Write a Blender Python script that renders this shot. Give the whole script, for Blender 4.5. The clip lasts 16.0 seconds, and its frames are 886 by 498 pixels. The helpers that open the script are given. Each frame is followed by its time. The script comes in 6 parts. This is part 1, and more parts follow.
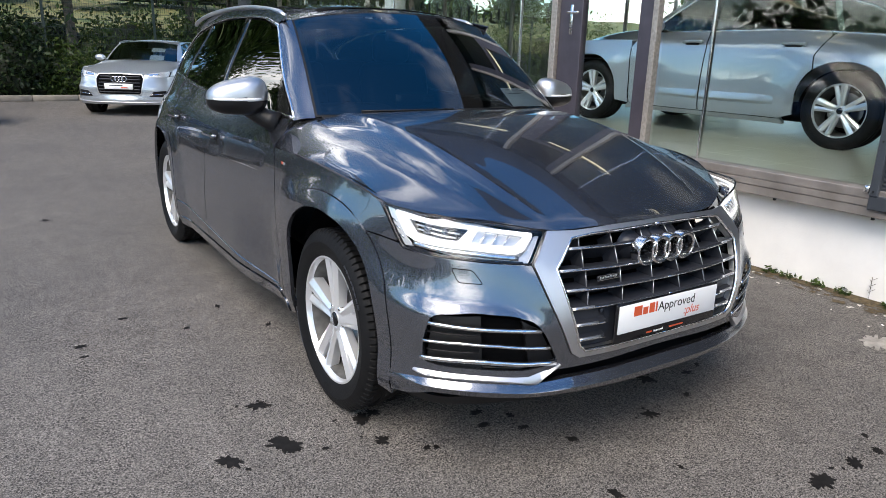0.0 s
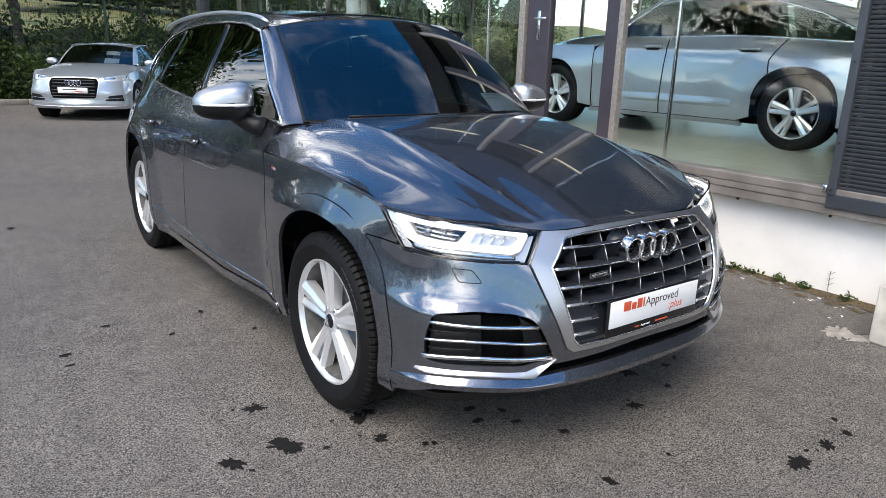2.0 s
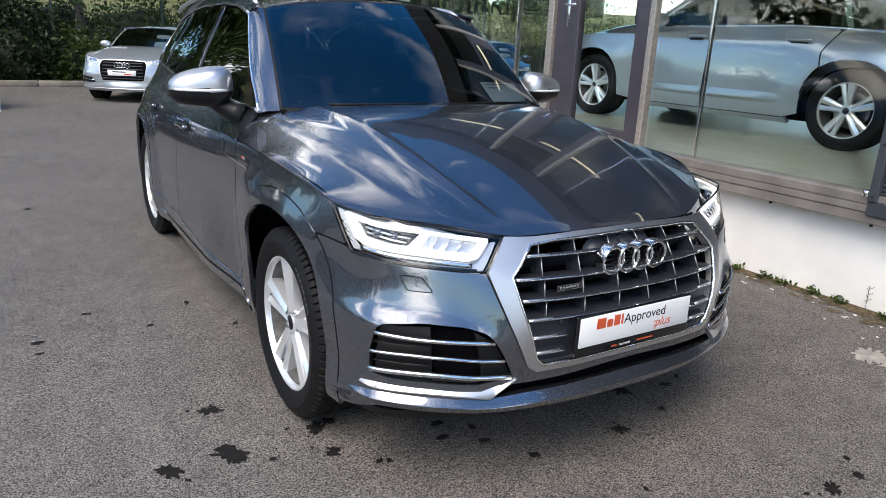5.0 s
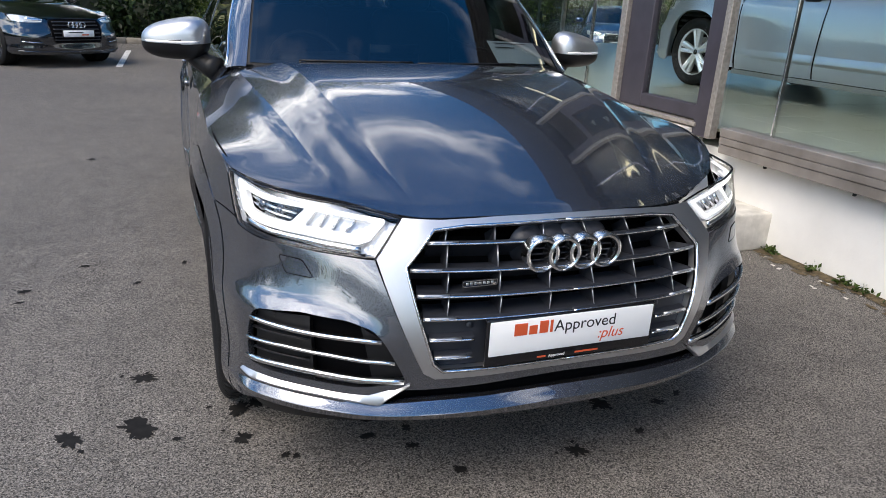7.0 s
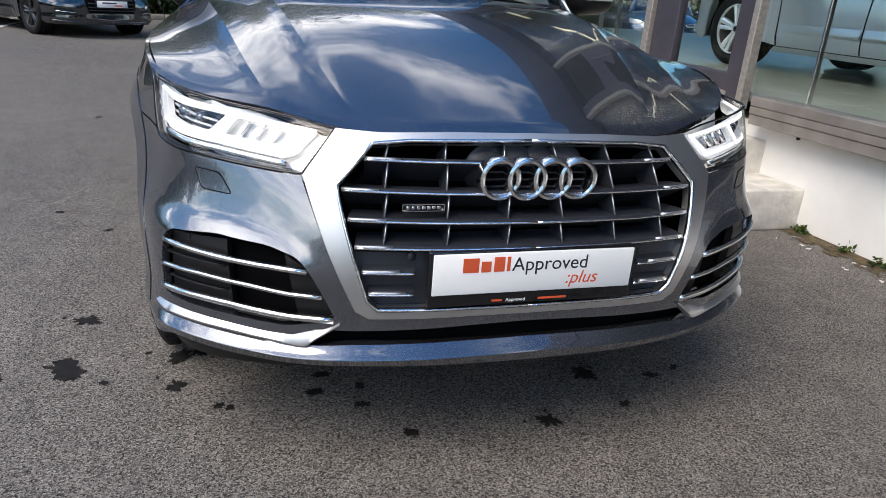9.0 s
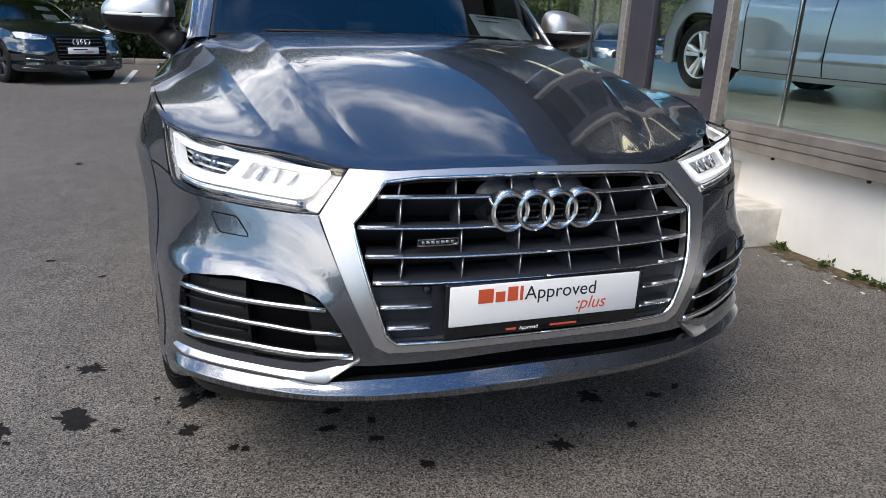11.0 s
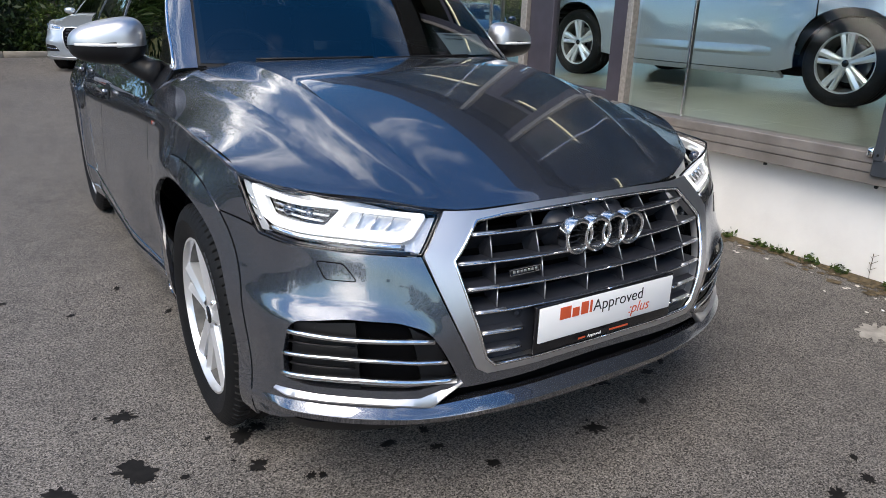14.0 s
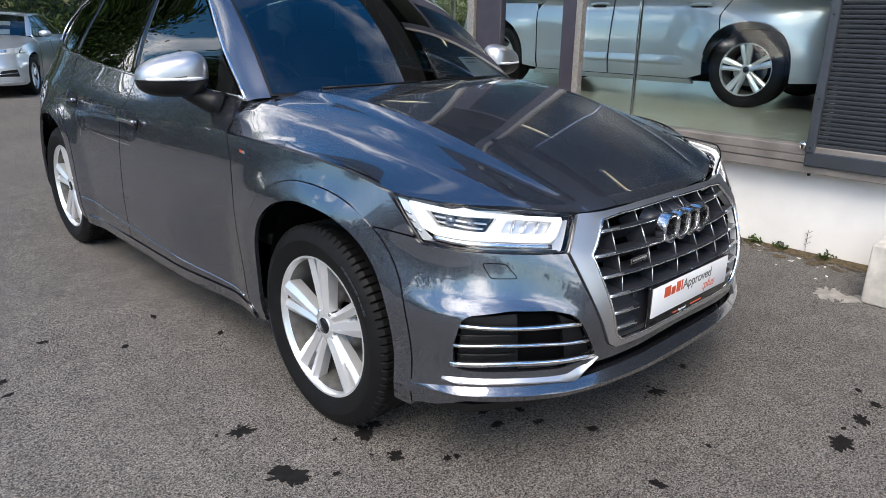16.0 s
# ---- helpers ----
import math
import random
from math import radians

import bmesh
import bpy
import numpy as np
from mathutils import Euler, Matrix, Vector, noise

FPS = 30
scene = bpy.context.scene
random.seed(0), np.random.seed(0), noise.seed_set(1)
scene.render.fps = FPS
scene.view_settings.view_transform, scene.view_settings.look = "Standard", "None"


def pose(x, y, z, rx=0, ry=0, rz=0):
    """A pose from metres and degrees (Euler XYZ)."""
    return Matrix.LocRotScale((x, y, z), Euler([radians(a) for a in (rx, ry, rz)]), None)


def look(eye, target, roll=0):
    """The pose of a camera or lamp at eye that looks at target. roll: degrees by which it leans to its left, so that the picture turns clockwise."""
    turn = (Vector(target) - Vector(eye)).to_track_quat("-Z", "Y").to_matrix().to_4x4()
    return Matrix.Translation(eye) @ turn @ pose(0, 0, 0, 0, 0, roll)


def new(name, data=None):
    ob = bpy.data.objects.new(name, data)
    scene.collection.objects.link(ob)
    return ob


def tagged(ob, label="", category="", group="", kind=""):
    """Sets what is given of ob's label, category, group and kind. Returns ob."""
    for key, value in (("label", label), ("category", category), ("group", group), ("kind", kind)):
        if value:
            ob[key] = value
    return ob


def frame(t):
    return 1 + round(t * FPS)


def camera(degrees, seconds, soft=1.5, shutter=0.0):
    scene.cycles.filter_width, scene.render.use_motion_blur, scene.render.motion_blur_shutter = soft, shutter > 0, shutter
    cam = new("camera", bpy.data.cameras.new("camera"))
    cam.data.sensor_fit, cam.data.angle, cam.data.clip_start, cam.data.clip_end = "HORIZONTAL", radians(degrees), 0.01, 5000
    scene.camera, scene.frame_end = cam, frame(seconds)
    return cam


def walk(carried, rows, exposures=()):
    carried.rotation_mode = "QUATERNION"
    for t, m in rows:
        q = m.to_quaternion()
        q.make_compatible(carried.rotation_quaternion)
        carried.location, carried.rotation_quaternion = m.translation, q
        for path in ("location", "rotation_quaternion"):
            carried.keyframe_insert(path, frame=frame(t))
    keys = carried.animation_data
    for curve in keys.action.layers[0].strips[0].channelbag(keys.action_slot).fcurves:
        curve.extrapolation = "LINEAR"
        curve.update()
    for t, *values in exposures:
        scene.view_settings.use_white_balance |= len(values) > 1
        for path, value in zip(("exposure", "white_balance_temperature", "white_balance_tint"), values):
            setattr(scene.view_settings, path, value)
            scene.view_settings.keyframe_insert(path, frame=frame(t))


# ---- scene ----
cam = camera(65.0, 16.0, 0.8)
PATH = [
    (0, (-1.935, -1.483, 1.415), (-0.884, 0.126, 0.86), 1.8),
    (0.5, (-2.022, -1.471, 1.419), (-0.949, 0.126, 0.873), 2.1),
    (1, (-2.105, -1.472, 1.428), (-0.999, 0.101, 0.88), 2.4),
    (1.5, (-2.111, -1.472, 1.425), (-0.973, 0.081, 0.882), 2.7),
    (2, (-2.093, -1.465, 1.427), (-0.94, 0.076, 0.883), 1.9),
    (2.5, (-2.1, -1.444, 1.425), (-0.933, 0.088, 0.884), 2.5),
    (3, (-2.102, -1.419, 1.426), (-0.928, 0.109, 0.892), 2.7),
    (3.2, (-2.108, -1.407, 1.424), (-0.931, 0.119, 0.89), 2.8),
    (5.3, (-1.572, -1.467, 1.425), (-0.594, 0.171, 0.824), 2.8),
    (5.5, (-1.482, -1.443, 1.415), (-0.538, 0.192, 0.757), 3.2),
    (6, (-1.227, -1.454, 1.412), (-0.456, 0.266, 0.743), 2.4),
    (6.5, (-1.027, -1.513, 1.417), (-0.337, 0.238, 0.742), 3.8),
    (7, (-0.972, -1.466, 1.396), (-0.288, 0.286, 0.715), 3.2),
    (7.5, (-0.937, -1.359, 1.287), (-0.237, 0.374, 0.574), 3.0),
    (8, (-0.79, -1.347, 1.204), (-0.119, 0.383, 0.46), 4.6),
    (8.5, (-0.707, -1.365, 1.163), (-0.101, 0.391, 0.422), 4.6),
    (9, (-0.679, -1.365, 1.16), (-0.099, 0.416, 0.46), 4.4),
    (9.5, (-0.675, -1.361, 1.165), (-0.095, 0.442, 0.523), 3.7),
    (10, (-0.669, -1.362, 1.169), (-0.096, 0.448, 0.541), 3.4),
    (10.2, (-0.668, -1.365, 1.168), (-0.095, 0.448, 0.549), 3.1),
    (12.3, (-1.111, -1.384, 1.191), (-0.303, 0.34, 0.579), 1.7),
    (12.5, (-1.142, -1.37, 1.188), (-0.323, 0.35, 0.579), 1.4),
    (13, (-1.2, -1.35, 1.24), (-0.298, 0.325, 0.624), 0.8),
    (13.5, (-1.255, -1.281, 1.281), (-0.298, 0.355, 0.644), 0.2),
    (14, (-1.356, -1.235, 1.342), (-0.334, 0.351, 0.678), 1.7),
    (14.5, (-1.571, -1.242, 1.369), (-0.428, 0.278, 0.749), 1.8),
    (15, (-1.769, -1.238, 1.384), (-0.551, 0.227, 0.777), 4.7),
    (15.5, (-1.897, -1.107, 1.376), (-0.625, 0.307, 0.757), 2.5),
    (16, (-2.122, -1.002, 1.404), (-0.814, 0.373, 0.772), 0.8),
]
walk(cam, [(t, look(eye, target, roll)) for t, eye, target, roll in PATH],
     [(t, e, 7050, 10) for t, e in ((0, 1.020), (3.2, 1.080), (5.5, 0.912), (7, 0.845), (9, 0.806), (10.2, 0.730), (12.5, 0.749), (14.5, 0.845), (16, 0.960))])

# ---- world, sun and exposure ----
world = bpy.data.worlds.new("sky")
scene.world = world
world.use_nodes = True
wn, wl = world.node_tree.nodes, world.node_tree.links
wn.clear()
w_out = wn.new("ShaderNodeOutputWorld")
w_bg = wn.new("ShaderNodeBackground")
w_sky = wn.new("ShaderNodeTexSky")
w_sky.sky_type = "NISHITA"
w_sky.sun_disc = False
SUN_UP, SUN_ROUND = radians(55), radians(238)
w_sky.sun_elevation, w_sky.sun_rotation = SUN_UP, SUN_ROUND
w_sky.dust_density, w_sky.ozone_density = 0.3, 2.5
w_co = wn.new("ShaderNodeTexCoord")
w_map = wn.new("ShaderNodeMapping")
w_map.inputs["Scale"].default_value = (1.0, 1.0, 2.2)
w_noise = wn.new("ShaderNodeTexNoise")
w_noise.inputs["Scale"].default_value, w_noise.inputs["Detail"].default_value = 2.3, 10
w_noise.inputs["Roughness"].default_value = 0.58
w_ramp = wn.new("ShaderNodeValToRGB")
w_ramp.color_ramp.elements[0].position, w_ramp.color_ramp.elements[1].position = 0.50, 0.66
w_mix = wn.new("ShaderNodeMix")
w_mix.data_type = "RGBA"
w_mix.inputs["B"].default_value = (23.0, 23.0, 23.4, 1)
wl.new(w_co.outputs["Generated"], w_map.inputs["Vector"])
wl.new(w_map.outputs["Vector"], w_noise.inputs["Vector"])
wl.new(w_noise.outputs["Fac"], w_ramp.inputs["Fac"])
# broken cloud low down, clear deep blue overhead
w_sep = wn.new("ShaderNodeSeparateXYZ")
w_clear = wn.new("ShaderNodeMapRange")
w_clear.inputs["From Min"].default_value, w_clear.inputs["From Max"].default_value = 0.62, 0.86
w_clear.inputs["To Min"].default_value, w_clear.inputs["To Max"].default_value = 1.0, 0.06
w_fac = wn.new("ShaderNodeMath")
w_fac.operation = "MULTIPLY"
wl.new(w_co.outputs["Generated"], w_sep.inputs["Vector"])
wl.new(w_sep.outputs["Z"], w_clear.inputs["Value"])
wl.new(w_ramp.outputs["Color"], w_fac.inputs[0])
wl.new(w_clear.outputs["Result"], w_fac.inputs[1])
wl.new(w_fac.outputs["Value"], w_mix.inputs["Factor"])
w_hue = wn.new("ShaderNodeHueSaturation")
w_hue.inputs["Saturation"].default_value, w_hue.inputs["Value"].default_value = 1.4, 1.0
wl.new(w_sky.outputs["Color"], w_hue.inputs["Color"])
wl.new(w_hue.outputs["Color"], w_mix.inputs["A"])
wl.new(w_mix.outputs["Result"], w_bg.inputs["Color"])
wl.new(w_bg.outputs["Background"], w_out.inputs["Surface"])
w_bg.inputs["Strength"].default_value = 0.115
sun = new("sun", bpy.data.lights.new("sun", "SUN"))
sun.data.energy, sun.data.angle, sun.data.color = 2.0, radians(40), (1.0, 0.93, 0.84)
# a veiled sun, high over the open corner of the yard
sun_dir = Vector((math.sin(SUN_ROUND) * math.cos(SUN_UP), math.cos(SUN_ROUND) * math.cos(SUN_UP), math.sin(SUN_UP)))
sun.matrix_world = look(sun_dir * 30, (0, 0, 0))


# ---- materials ----
def material(name, colour, rough=0.5, metal=0.0, coat=0.0, spec=0.5, vary=0.0, scale=8.0, bump=0.0, bump_scale=60.0, colour2=None):
    m = bpy.data.materials.new(name)
    m.use_nodes = True
    nt = m.node_tree
    p = nt.nodes["Principled BSDF"]
    p.inputs["Base Color"].default_value = (*colour, 1)
    p.inputs["Roughness"].default_value = rough
    p.inputs["Metallic"].default_value = metal
    p.inputs["Coat Weight"].default_value = coat
    p.inputs["Coat Roughness"].default_value = 0.02
    p.inputs["Coat IOR"].default_value = 2.0
    p.inputs["Specular IOR Level"].default_value = spec
    co = nt.nodes.new("ShaderNodeTexCoord")
    if vary or colour2:
        n = nt.nodes.new("ShaderNodeTexNoise")
        n.inputs["Scale"].default_value, n.inputs["Detail"].default_value = scale, 8
        nt.links.new(co.outputs["Object"], n.inputs["Vector"])
        r = nt.nodes.new("ShaderNodeValToRGB")
        c2 = colour2 or tuple(min(1, c * (1 + vary)) for c in colour)
        c1 = colour if colour2 else tuple(c * (1 - vary) for c in colour)
        r.color_ramp.elements[0].position, r.color_ramp.elements[1].position = 0.35, 0.65
        r.color_ramp.elements[0].color, r.color_ramp.elements[1].color = (*c1, 1), (*c2, 1)
        nt.links.new(n.outputs["Fac"], r.inputs["Fac"])
        nt.links.new(r.outputs["Color"], p.inputs["Base Color"])
    if bump:
        n2 = nt.nodes.new("ShaderNodeTexNoise")
        n2.inputs["Scale"].default_value, n2.inputs["Detail"].default_value = bump_scale, 6
        nt.links.new(co.outputs["Object"], n2.inputs["Vector"])
        b = nt.nodes.new("ShaderNodeBump")
        b.inputs["Strength"].default_value, b.inputs["Distance"].default_value = bump, 0.01
        nt.links.new(n2.outputs["Fac"], b.inputs["Height"])
        nt.links.new(b.outputs["Normal"], p.inputs["Normal"])
    return m


def paint(name, colour, flake=0.35, metal=0.9, rough=0.28):
    """Metallic car paint: a coloured metal flake under clear lacquer."""
    m = material(name, colour, rough, metal, 1.0)
    m.node_tree.nodes["Principled BSDF"].inputs["Coat IOR"].default_value = 1.95
    nt = m.node_tree
    p = nt.nodes["Principled BSDF"]
    co = nt.nodes.new("ShaderNodeTexCoord")
    v = nt.nodes.new("ShaderNodeTexVoronoi")
    v.inputs["Scale"].default_value = 900
    nt.links.new(co.outputs["Object"], v.inputs["Vector"])
    mx = nt.nodes.new("ShaderNodeMix")
    mx.data_type = "RGBA"
    mx.inputs["A"].default_value = (*[c * (1 - flake) for c in colour], 1)
    mx.inputs["B"].default_value = (*[c * (1 + flake) for c in colour], 1)
    nt.links.new(v.outputs["Color"], mx.inputs["Factor"])
    nt.links.new(mx.outputs["Result"], p.inputs["Base Color"])
    n = nt.nodes.new("ShaderNodeTexNoise")
    n.inputs["Scale"].default_value = 5
    nt.links.new(co.outputs["Object"], n.inputs["Vector"])
    mr = nt.nodes.new("ShaderNodeMapRange")
    mr.inputs["To Min"].default_value, mr.inputs["To Max"].default_value = 0.004, 0.02
    nt.links.new(n.outputs["Fac"], mr.inputs["Value"])
    nt.links.new(mr.outputs["Result"], p.inputs["Coat Roughness"])
    return m


def glass(name, tint=(1, 1, 1), rough=0.0, amount=1.0):
    """A pane that is a mix of clear passage and mirror gloss."""
    m = bpy.data.materials.new(name)
    m.use_nodes = True
    nt = m.node_tree
    nt.nodes.clear()
    out = nt.nodes.new("ShaderNodeOutputMaterial")
    tr = nt.nodes.new("ShaderNodeBsdfTransparent")
    tr.inputs["Color"].default_value = (*tint, 1)
    gl = nt.nodes.new("ShaderNodeBsdfGlossy")
    gl.inputs["Roughness"].default_value = rough
    lw = nt.nodes.new("ShaderNodeLayerWeight")
    lw.inputs["Blend"].default_value = 0.5
    pw = nt.nodes.new("ShaderNodeMath")
    pw.operation = "POWER"
    pw.inputs[1].default_value = 5.0
    fr = nt.nodes.new("ShaderNodeMath")
    fr.operation = "MULTIPLY_ADD"
    fr.inputs[1].default_value, fr.inputs[2].default_value = 0.96, 0.04
    nt.links.new(lw.outputs["Facing"], pw.inputs[0])
    nt.links.new(pw.outputs["Value"], fr.inputs[0])
    mul = nt.nodes.new("ShaderNodeMath")
    mul.operation, mul.use_clamp = "MULTIPLY", True
    mul.inputs[1].default_value = amount
    mx = nt.nodes.new("ShaderNodeMixShader")
    nt.links.new(fr.outputs["Value"], mul.inputs[0])
    nt.links.new(mul.outputs["Value"], mx.inputs["Fac"])
    nt.links.new(tr.outputs["BSDF"], mx.inputs[1])
    nt.links.new(gl.outputs["BSDF"], mx.inputs[2])
    nt.links.new(mx.outputs["Shader"], out.inputs["Surface"])
    return m


GREY = paint("grey_paint", (0.130, 0.141, 0.170), rough=0.27)
SILVER = paint("silver_paint", (0.50, 0.55, 0.60), 0.12, 0.65, 0.35)
BLUE = paint("blue_paint", (0.02, 0.05, 0.12))
DARK = paint("dark_paint", (0.020, 0.024, 0.034))
# wheel barrel tone: the darkness between the spokes is put into this colour
BARRELDARK = material("shade_toned_barrel", (0.10, 0.098, 0.095), 0.6, 0.2, vary=0.3, scale=25)
CHROME = material("brushed_chrome", (0.86, 0.86, 0.87), 0.20, 1.0)
SATIN = material("satin_aluminium", (0.63, 0.63, 0.64), 0.40, 1.0, bump=0.02, bump_scale=400)
ALLOY = material("silver_alloy", (0.82, 0.83, 0.85), 0.28, 0.65, 0.3)
DARKALLOY = material("dark_alloy", (0.03, 0.03, 0.034), 0.3, 0.6, 0.3)
LAMPSILVER = material("lamp_silver", (0.80, 0.81, 0.83), 0.30, 0.5)
BLACK = material("black_plastic", (0.007, 0.007, 0.008), 0.45, spec=0.3, bump=0.05, bump_scale=500)
GLOSSBLACK = material("gloss_black", (0.008, 0.008, 0.01), 0.08)
# near-black for real liners and, painted, for unlit depth behind spokes and openings
VOID = material("black_liner_and_unlit_depth", (0.002, 0.002, 0.0025), 0.95, spec=0.1)
SLATE = material("slate_plastic", (0.026, 0.029, 0.038), 0.40, 0.2, vary=0.08)
RUBBER = material("tyre_rubber", (0.006, 0.006, 0.0065), 0.62, spec=0.2, vary=0.2, scale=20, bump=0.1, bump_scale=300)
TINT = glass("tinted_glass", (0.08, 0.10, 0.10), 0, 1.7)
SCREEN = glass("windscreen_glass", (0.34, 0.40, 0.42), 0, 3.3)
LENS = glass("lamp_lens", (0.95, 0.96, 0.97), 0, 1.2)
TAIL = material("red_lamp_lens", (0.30, 0.012, 0.012), 0.12, coat=0.5)
MIRROR = material("mirror_silver", (0.9, 0.9, 0.9), 0.02, 1.0)
WHITE = material("white_plastic", (0.82, 0.82, 0.82), 0.35)
REDTXT = material("red_orange_print", (0.62, 0.09, 0.03), 0.5)
BLACKTXT = material("black_print", (0.01, 0.01, 0.012), 0.5)
LED = bpy.data.materials.new("daylight_led")
LED.use_nodes = True
_p = LED.node_tree.nodes["Principled BSDF"]
_p.inputs["Base Color"].default_value = (0.9, 0.9, 0.9, 1)
_p.inputs["Emission Color"].default_value = (1, 0.98, 0.93, 1)
_p.inputs["Emission Strength"].default_value = 1.2
GUIDE = bpy.data.materials.new("lit_light_guide")
GUIDE.use_nodes = True
_p = GUIDE.node_tree.nodes["Principled BSDF"]
_p.inputs["Base Color"].default_value = (0.85, 0.86, 0.88, 1)
_p.inputs["Roughness"].default_value = 0.25
_p.inputs["Emission Color"].default_value = (1, 0.99, 0.97, 1)
_p.inputs["Emission Strength"].default_value = 0.06
REFLECTOR = material("faceted_reflector", (0.74, 0.74, 0.75), 0.30, 0.6, bump=0.35, bump_scale=55)
PROJECTOR = material("projector_glass", (0.02, 0.03, 0.06), 0.03, 0.3, 1.0)
FABRIC = material("dark_leather", (0.009, 0.009, 0.010), 0.5, bump=0.1, bump_scale=200)
DISC = material("brake_disc", (0.35, 0.34, 0.33), 0.35, 1.0, vary=0.2, scale=30)


# ---- mesh helpers ----
def link_mesh(name, bm, mat, parent=None, label="", smooth=True):
    me = bpy.data.meshes.new(name)
    bm.normal_update()
    bm.to_mesh(me)
    bm.free()
    if mat:
        me.materials.append(mat)
    if smooth:
        me.polygons.foreach_set("use_smooth", [True] * len(me.polygons))
    ob = new(name, me)
    if parent:
        ob.parent = parent
    if label:
        ob["label"] = label
    return ob


def part(name, bm, mat, parent, label="", smooth=True):
    return link_mesh(name, bm, mat, parent, label, smooth)


def mesh_from(name, verts, faces, mat, parent=None, label="", smooth=True):
    me = bpy.data.meshes.new(name)
    me.from_pydata([tuple(map(float, v)) for v in verts], [], [tuple(int(i) for i in f) for f in faces])
    me.update()
    if mat:
        me.materials.append(mat)
    if smooth:
        me.polygons.foreach_set("use_smooth", [True] * len(me.polygons))
    ob = new(name, me)
    if parent:
        ob.parent = parent
    if label:
        ob["label"] = label
    return ob


def sharp(ob, degrees=30):
    """Keeps edges sharper than an angle crisp under smooth shading."""
    me = ob.data
    bm = bmesh.new()
    bm.from_mesh(me)
    for e in bm.edges:
        e.smooth = e.is_boundary or len(e.link_faces) != 2 or e.calc_face_angle() < radians(degrees)
    bm.to_mesh(me)
    bm.free()
    return ob


def box_bm(sx, sy, sz, at=(0, 0, 0), bevel=0.0, seg=2, turn=None):
    bm = bmesh.new()
    bmesh.ops.create_cube(bm, size=1)
    bmesh.ops.scale(bm, vec=(sx, sy, sz), verts=bm.verts)
    if bevel:
        bmesh.ops.bevel(bm, geom=list(bm.edges), offset=bevel, segments=seg, affect="EDGES", profile=0.5)
    if turn is not None:
        bmesh.ops.transform(bm, matrix=turn, verts=bm.verts)
    bmesh.ops.translate(bm, vec=at, verts=bm.verts)
    return bm


def lathe(profile, n=64, axis="x"):
    """Verts and faces of a profile of (along, radius) turned about an axis."""
    vs, fs = [], []
    k = len(profile)
    for i in range(n):
        a = 2 * math.pi * i / n
        for h, r in profile:
            c, s = r * math.cos(a), r * math.sin(a)
            vs.append((h, c, s) if axis == "x" else (c, s, h) if axis == "z" else (c, h, s))
    for i in range(n):
        for j in range(k - 1):
            a, b = i * k + j, ((i + 1) % n) * k + j
            fs.append((a, a + 1, b + 1, b))
    return vs, fs


def grid_faces(n, m, base=0):
    return [(base + i * m + j, base + i * m + j + 1, base + (i + 1) * m + j + 1, base + (i + 1) * m + j) for i in range(n - 1) for j in range(m - 1)]


def tube(points, radius, n=8, close=False):
    """A round tube along points, as verts and faces."""
    pts = [Vector(p) for p in points]
    vs, fs = [], []
    up = Vector((0, 0, 1))
    for i, p in enumerate(pts):
        a, b = pts[max(i - 1, 0)], pts[min(i + 1, len(pts) - 1)]
        if close:
            a, b = pts[i - 1], pts[(i + 1) % len(pts)]
        d = (b - a).normalized()
        u = d.cross(up)
        u = u.normalized() if u.length > 1e-3 else Vector((1, 0, 0))
        w = u.cross(d)
        r = radius[i] if isinstance(radius, (list, tuple)) else radius
        for k in range(n):
            t = 2 * math.pi * k / n
            vs.append(p + u * r * math.cos(t) + w * r * math.sin(t))
    rows = len(pts)
    for i in range(rows if close else rows - 1):
        for k in range(n):
            a, b = i * n + k, i * n + (k + 1) % n
            c, d = ((i + 1) % rows) * n + (k + 1) % n, ((i + 1) % rows) * n + k
            fs.append((a, b, c, d))
    if not close:
        fs.append(tuple(range(n - 1, -1, -1)))
        fs.append(tuple(range((rows - 1) * n, rows * n)))
    return vs, fs


class Spl:
    """A smooth curve of y over x through a few knots, without overshoot."""

    def __init__(self, xs, ys):
        self.x, self.y = np.array(xs, float), np.array(ys, float)
        h, d = np.diff(self.x), np.diff(self.y) / np.diff(self.x)
        m = np.empty_like(self.y)
        m[0], m[-1] = d[0], d[-1]
        for i in range(1, len(self.x) - 1):
            m[i] = 0 if d[i - 1] * d[i] <= 0 else 3 * (h[i - 1] + h[i]) / ((2 * h[i] + h[i - 1]) / d[i - 1] + (h[i] + 2 * h[i - 1]) / d[i])
        self.m = m

    def __call__(self, q):
        q = np.asarray(q, float)
        c = np.clip(q, self.x[0], self.x[-1])
        i = np.clip(np.searchsorted(self.x, c) - 1, 0, len(self.x) - 2)
        h = self.x[i + 1] - self.x[i]
        t = (c - self.x[i]) / h
        v = (2 * t**3 - 3 * t**2 + 1) * self.y[i] + (t**3 - 2 * t**2 + t) * h * self.m[i] + (3 * t**2 - 2 * t**3) * self.y[i + 1] + (t**3 - t**2) * h * self.m[i + 1]
        return v + np.where(q < self.x[0], (q - self.x[0]) * self.m[0], 0) + np.where(q > self.x[-1], (q - self.x[-1]) * self.m[-1], 0)


def ease(a, b, q):
    t = np.clip((np.asarray(q, float) - a) / (b - a), 0, 1)
    return t * t * (3 - 2 * t)


